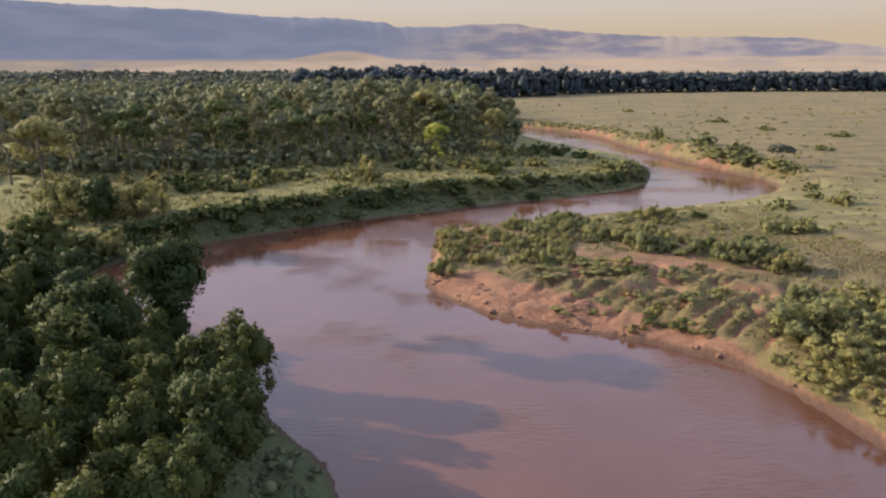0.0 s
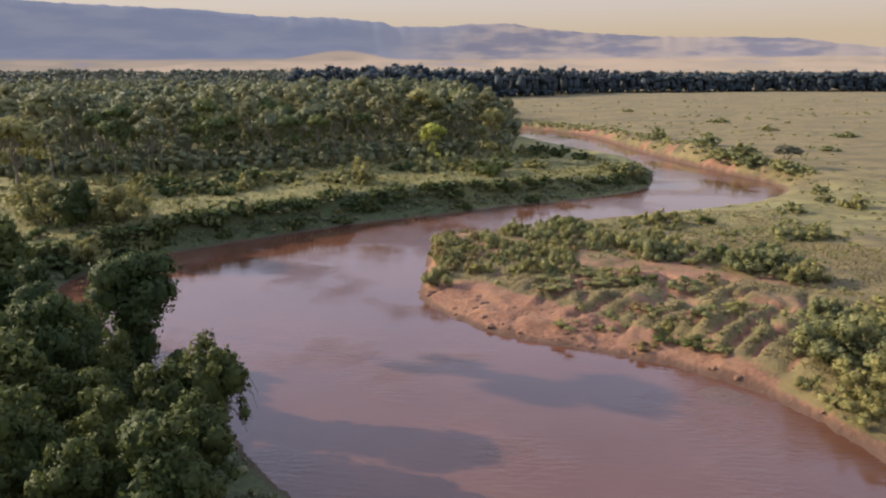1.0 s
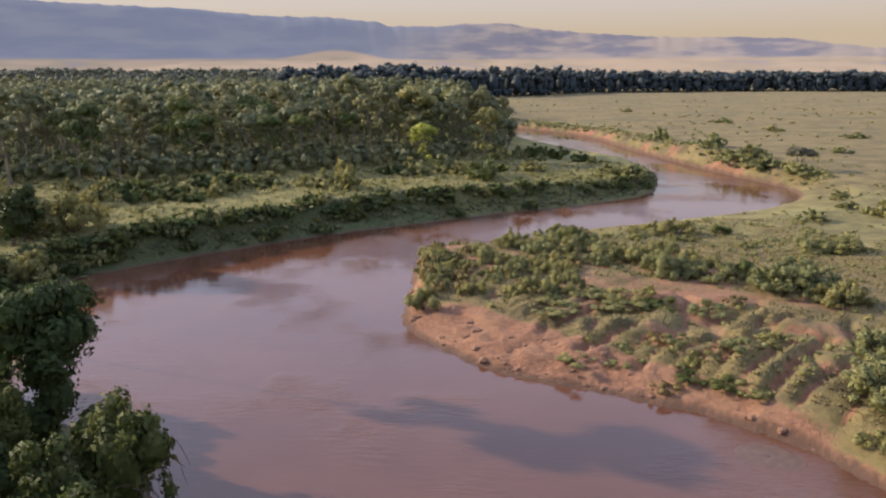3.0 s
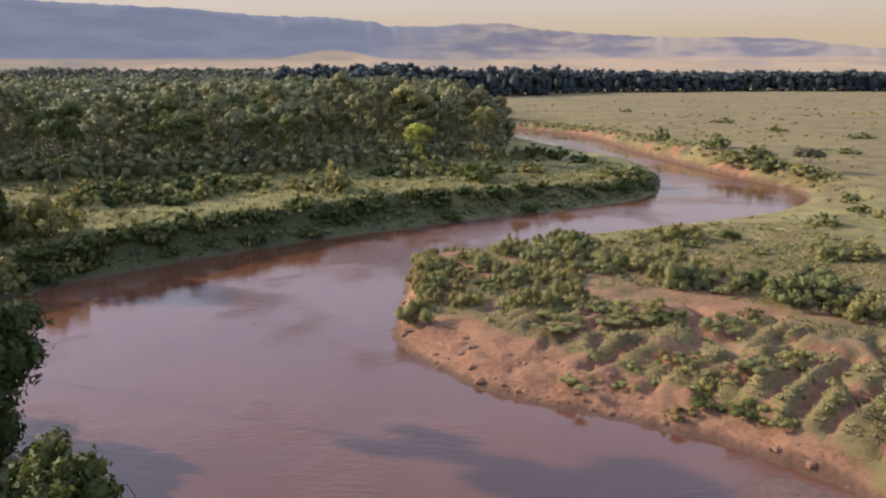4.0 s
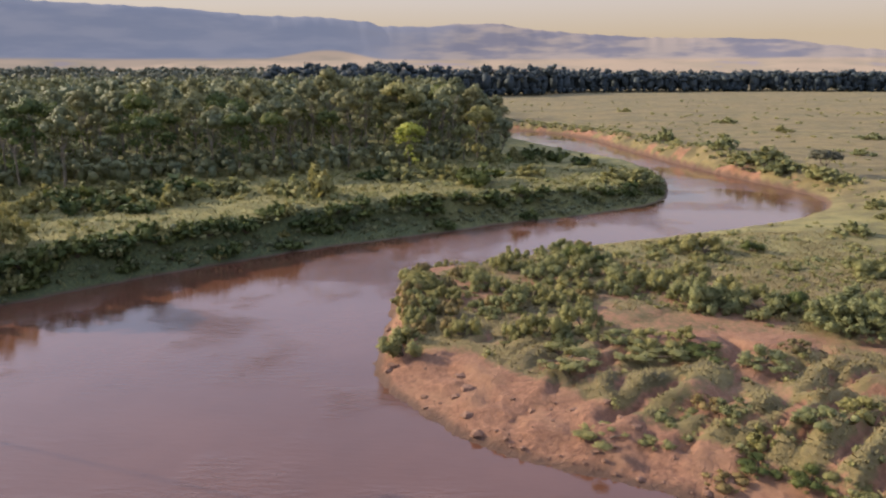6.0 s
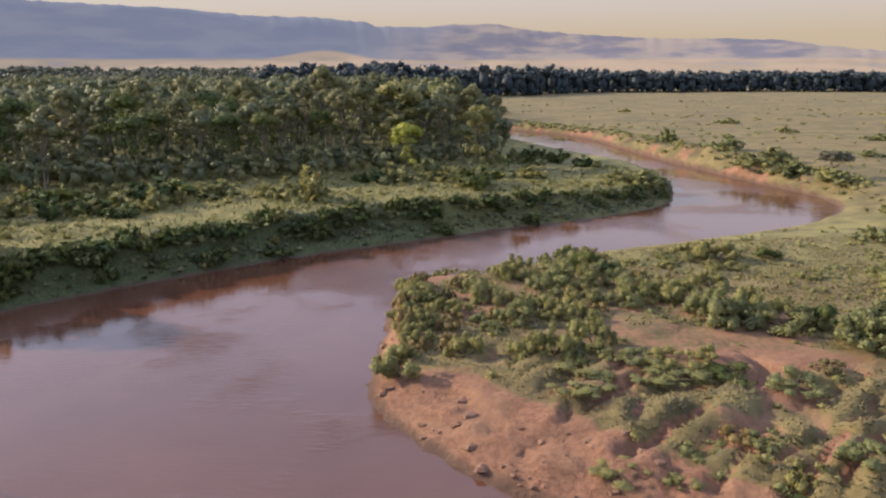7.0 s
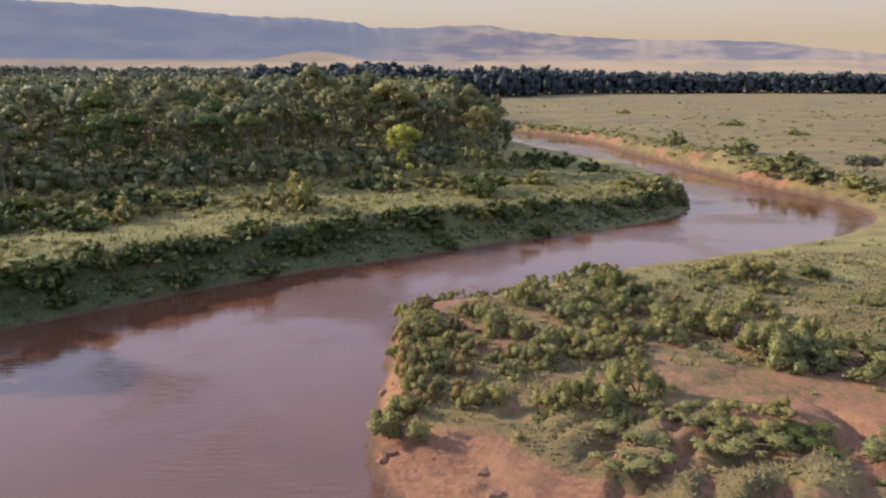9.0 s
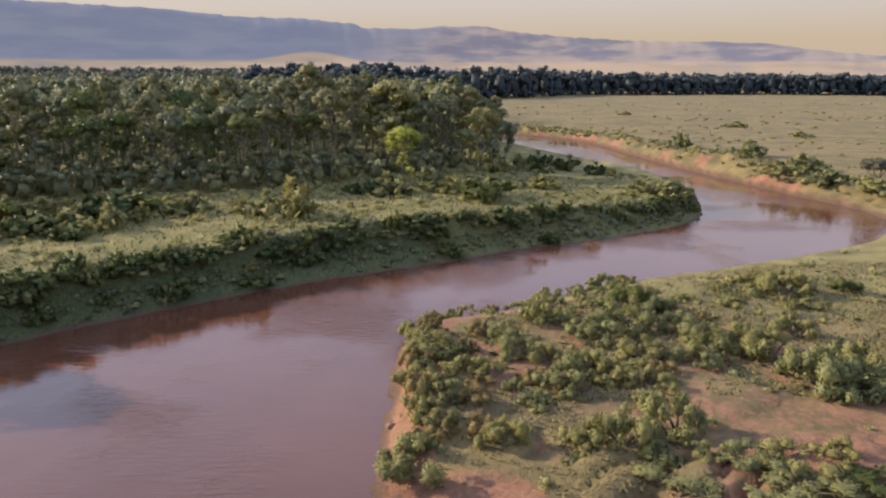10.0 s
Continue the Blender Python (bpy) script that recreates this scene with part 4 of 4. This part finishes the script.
line = LEFT_LINE[(LEFT_LINE[:, 1] > 96) & (LEFT_LINE[:, 1] < 200) & (LEFT_LINE[:, 0] < 53)]
for p, q in zip(line[:-1], line[1:]):
    n = Vector((-(q[1] - p[1]), q[0] - p[0])).normalized()
    for k in range(2):
        s = rng.rand()
        off = p[3] * (0.70 + 0.30 * rng.rand())
        big = 1.0 if p[0] < 20 else 0.7
        if rng.rand() < 0.15:
            continue
        lip.append((p[0] + s * (q[0] - p[0]) + n.x * off, p[1] + s * (q[1] - p[1]) + n.y * off, big * (1.1 + 1.1 * rng.rand()), big * (1.1 + 1.3 * rng.rand() ** 1.5)))
shrubs(lip, (5, 5, 4, 5), factor=1.0)
slope_bush = []
for p, q in zip(line[:-1], line[1:]):
    n = Vector((-(q[1] - p[1]), q[0] - p[0])).normalized()
    for k in range(2 if p[0] < -8 else 1):
        off, u = p[3] * (0.14 + 0.62 * rng.rand()), rng.rand()
        if rng.rand() < (0.30 if p[0] < -8 else 0.22):
            slope_bush.append((p[0] + u * (q[0] - p[0]) + n.x * off, p[1] + u * (q[1] - p[1]) + n.y * off, 1.0 + 0.9 * rng.rand(), 1.1 + 1.1 * rng.rand()))
shrubs(slope_bush, (5, 5, 4), factor=1.0)
retire(shrub_models)


def scrub(name, places, rng, wide, high, leaf, count, size, label):
    """Low bushes past counting, in one mesh; each has its own tone."""
    pieces, tones = [], []
    zs = ground_at(places)
    for (x, y), z in zip(places, zs):
        q = 0.4 + 1.3 * rng.rand() ** 1.6
        w, h = wide * q, high * q * (0.6 + 0.5 * rng.rand())
        lobes = [(x, y, z + h * 0.30, w * 0.62, w * 0.62, h * 0.50)]
        for k in range(4):
            a, r = rng.rand() * 6.283, w * (0.24 + 0.28 * rng.rand())
            lobes.append((x + w * 0.72 * math.cos(a), y + w * 0.72 * math.sin(a), z + h * (0.14 + 0.42 * rng.rand()), r, r, h * 0.36))
        mass = leaf_mass(rng, lobes, count, size, 0.6, 0.4, 0.36, 1, 0.22, rounded=0.5)
        pieces.append(mass)
        tones.append(np.full(len(mass[0]), rng.rand()))
    ob = leaf_object(name, joined(pieces), leaf)
    ob.data.attributes.new("tone", "FLOAT", "POINT").data.foreach_set("value", np.concatenate(tones).astype(np.float32))
    return tagged(ob, label, "scrub", kind="stuff")


def cover(rng, x0, x1, y0, y1, gap, tries, accept):
    """Scattered places that also suit the distance from the water."""
    spots = np.array(scatter(rng, x0, x1, y0, y1, gap, tries, lambda x, y: True))
    d, h, w, left = bank(spots[:, 0], spots[:, 1])
    return [tuple(p) for p, keep in zip(spots, accept(spots[:, 0], spots[:, 1], d, w, left)) if keep]


slope = cover(rng, -60, 56, 34, 205, 1.02, 60000, lambda x, y, d, w, left: left & (d > 0.9) & (d < w * 1.05) & (rng.rand(len(x)) < np.where(d > w * 0.48, 0.95, 0.62)))
scrub("bank_scrub", slope, rng, 0.85, 0.95, LEAF_FOREST, 44, 0.16, "dark green scrub covering the shaded river bank")
flat = cover(rng, -95, 52, 110, 215, 2.3, 20000, lambda x, y, d, w, left: left & (d > w) & (rng.rand(len(x)) < 0.24 + 0.5 * (fbm(x, y, 16, 2, 77) > 0.55)))
scrub("grassland_scrub", flat, rng, 1.15, 1.05, LEAF_SCRUB, 48, 0.21, "low yellow-green bushes on the grassy bank top")
low = cover(rng, -2, 62, 56, 135, 1.3, 30000, lambda x, y, d, w, left: ~left & (d > 3.0) & (terrain(x, y)[1] < 0.6) & (rng.rand(len(x)) < 0.10 + 0.75 * ((fbm(x, y, 9, 2, 78) > np.where(y < 80, 0.44, 0.52)) & ((y > 99) | (y < 88)))))
scrub("point_scrub", low, rng, 0.55, 0.6, LEAF_SCRUB, 42, 0.12, "small grey-green bushes dotted over the river point")
plain = cover(rng, 40, 420, 115, 560, 5.0, 9000, lambda x, y, d, w, left: ~left & (d > 6) & (x < 0.75 * (y + 10)) & (rng.rand(len(x)) < 0.07 + 0.40 * (fbm(x, y, 30, 2, 79) > 0.58)))
scrub("plain_scrub", plain, rng, 1.1, 0.9, LEAF_SCRUB, 40, 0.25, "scattered low bushes on the dry grass plain")
brink = cover(rng, 12, 100, 178, 385, 2.0, 16000, lambda x, y, d, w, left: ~left & (d > w * 0.3) & (d < w + 6) & (rng.rand(len(x)) < np.where(y < 225, 0.95, np.where(y > 312, 0.9, 0.5))))
scrub("brink_scrub", brink, rng, 1.3, 1.25, LEAF_SCRUB, 60, 0.26, "bushes crowding the brink of the red river cliff")


def tussocks(name, places, rng, high, mat, label):
    """Grass in tufts of three bent blades, in one mesh."""
    p = np.array(places)
    z = terrain(p[:, 0], p[:, 1])[0]
    n = len(p)
    verts, faces = [], []
    for k in range(3):
        a = rng.rand(n) * 6.283
        h, w = high * (0.5 + rng.rand(n)), 0.06 + 0.06 * rng.rand(n)
        lean = h * (1.0 + 0.8 * rng.rand(n))
        ca, sa = np.cos(a), np.sin(a)
        base = len(verts) and sum(len(v) for v in verts)
        verts += [np.stack([np.c_[p[:, 0] - sa * w, p[:, 1] + ca * w, z - 0.05], np.c_[p[:, 0] + sa * w, p[:, 1] - ca * w, z - 0.05], np.c_[p[:, 0] + ca * lean, p[:, 1] + sa * lean, z + h]], 1).reshape(-1, 3)]
        faces += [np.arange(n * 3).reshape(-1, 3) + base]
    normals = rng.normal(size=(n * 9, 3)) * 0.16 + np.array([0, 0, 1.0])
    normals /= np.linalg.norm(normals, axis=1)[:, None]
    return tagged(mesh_object(name, np.vstack(verts), np.vstack(faces), mat, None, True, normals), label, "grass", kind="stuff")


GRASS = foliage("grass_dry_olive", (0.172, 0.141, 0.055), (0.259, 0.209, 0.088), (0.380, 0.305, 0.138), 0.0, 0.1)
turf = cover(rng, -3, 62, 54, 140, 0.27, 110000, lambda x, y, d, w, left: ~left & (d > 3.5) & (rng.rand(len(x)) < 0.35 + 0.65 * (fbm(x, y, 5, 2, 88) > 0.45)) & (terrain(x, y)[1] < 0.40))
tussocks("point_grass", turf, rng, 0.20, GRASS, "short olive and straw grass on the river point")
turf = cover(rng, -95, 54, 105, 205, 0.55, 60000, lambda x, y, d, w, left: left & (d > 0.8))
MEADOW_GRASS = foliage("grass_fresh_green", (0.150, 0.138, 0.046), (0.225, 0.198, 0.070), (0.33, 0.280, 0.110), 0.0, 0.1)
tussocks("bank_grass", turf, rng, 0.36, MEADOW_GRASS, "rough grass on the far bank top")


# ---- a lone flat-topped tree on the plain ----
LEAF_GREY = foliage("leaf_acacia_grey", (0.075, 0.075, 0.050), (0.12, 0.115, 0.075), (0.18, 0.17, 0.11), 0.1, 0.2)
lobes = [(2.9 * math.cos(k * 1.05) * (0.55 + 0.45 * rng.rand()), 2.9 * math.sin(k * 1.05) * (0.55 + 0.45 * rng.rand()), 4.0 + 0.9 * rng.rand(), 1.25, 1.2, 0.55) for k in range(12)] + [(0, 0, 5.0, 1.6, 1.6, 0.6)]
acacia = tree_model("acacia_tree", rng, lobes, 1500, 0.24, LEAF_GREY, BARK_DARK, 5.4, 0.16, 1.8)
acacia.matrix_basis = pose(86.0, 188.0, ground_at([(86.0, 188.0)])[0] - 0.1)
tagged(acacia, "lone grey-brown flat-topped acacia on dry grass", "tree")

# ---- dry branches that droop over the water from the near trees ----
CLAY = bark("clay_clod", (0.13, 0.066, 0.040), (0.28, 0.155, 0.098))
pieces = []
for k in range(16):
    start = np.array([-17.4 + rng.normal() * 0.5, 53.5 + rng.normal() * 1.2, 4.2 + rng.rand() * 1.0])
    way = np.array([0.75 + 0.3 * rng.rand(), 0.25 * rng.normal(), 0])
    pieces.append(tube([start, start + way * 1.3 + (0, 0, 0.1), start + way * 1.9 + (0, 0, -0.5 - rng.rand() * 0.6), start + way * 2.2 + (0, 0, -1.4 - rng.rand())], [0.045, 0.032, 0.022, 0.010], 5))
tagged(mesh_object("dead_branch", *joined(pieces), BARK_DARK), "bare dark branches drooping over the water", "branch")

# ---- a bar of wet mud just breaking the surface ----
def mud_material():
    m, ns, ls, b = material("wet_mud", 0.42)
    tex = ns.new("ShaderNodeTexCoord")
    f = noise_tex(ns, ls, 1.6, 5.0, 0.6, tex.outputs["Object"])
    ls.new(mix(ns, ls, ramp(ns, ls, f, 0.35, 0.65), (0.105, 0.060, 0.041), (0.145, 0.086, 0.060)), b.inputs["Base Color"])
    bump(ns, ls, f, 0.5, 0.08, b)
    return m


a, r = (v.ravel() for v in np.meshgrid(np.linspace(0, 2 * math.pi, 97)[:-1], np.linspace(0.05, 1, 12)))
reach = 1 + 0.22 * (fbm(3 + 2 * np.cos(a), 3 + 2 * np.sin(a), 1.3, 3, 51) - 0.5)
px, py = 2.7 * r * reach * np.cos(a), 2.0 * r * reach * np.sin(a)
bar_z = 0.055 * (1 - r ** 2) * (0.6 + 0.8 * fbm(px + 9, py + 9, 1.1, 3, 52)) - 0.012
i = (np.arange(11)[:, None] * 96 + np.arange(96)[None]).ravel()
j = i // 96 * 96 + (i % 96 + 1) % 96
bar = mesh_object("mud_bar", np.c_[25.3 + 0.88 * px + 0.47 * py, 62.2 - 0.47 * px + 0.88 * py, bar_z], np.c_[i, i + 96, j + 96, j], mud_material())
tagged(bar, "low bar of wet brown mud just above the water", "mud bank", kind="structure")

# ---- clods and broken soil along the red shore ----
spots = cover(rng, -4, 40, 58, 100, 0.55, 30000, lambda x, y, d, w, left: ~left & (d > 0.2) & (d < 11) & (terrain(x, y)[1] > 0.5) & (rng.rand(len(x)) < 0.12 + 0.8 * (d < 1.6) * (fbm(x, y, 3, 2, 97) > 0.45)))
pieces = []
for (x, y), z in zip(spots, ground_at(spots)):
    r = 0.07 + (0.50 if x < 6 and y < 90 else 0.30) * rng.rand() ** 3.0
    jag = 1 + (rng.rand(len(SPHERE_V), 1) - 0.5) * 0.7
    pieces.append((np.array([x, y, z]) + SPHERE_V * jag * (r * (1 + 0.6 * rng.rand()), r, r * 0.7), SPHERE_F))
tagged(mesh_object("clay_clods", *joined(pieces), CLAY, flat=True), "broken clods of red clay along the shore", "clods", kind="stuff")

meadow = cover(rng, 36, 110, 108, 215, 1.7, 16000, lambda x, y, d, w, left: ~left & (d > 2.5) & (x < 0.70 * (y + 8)) & (rng.rand(len(x)) < 0.06 + 0.32 * (fbm(x, y, 14, 2, 98) > 0.52)))
scrub("meadow_scrub", meadow, rng, 0.55, 0.45, LEAF_SCRUB, 26, 0.16, "low tussocks and herbs over the riverside meadow")
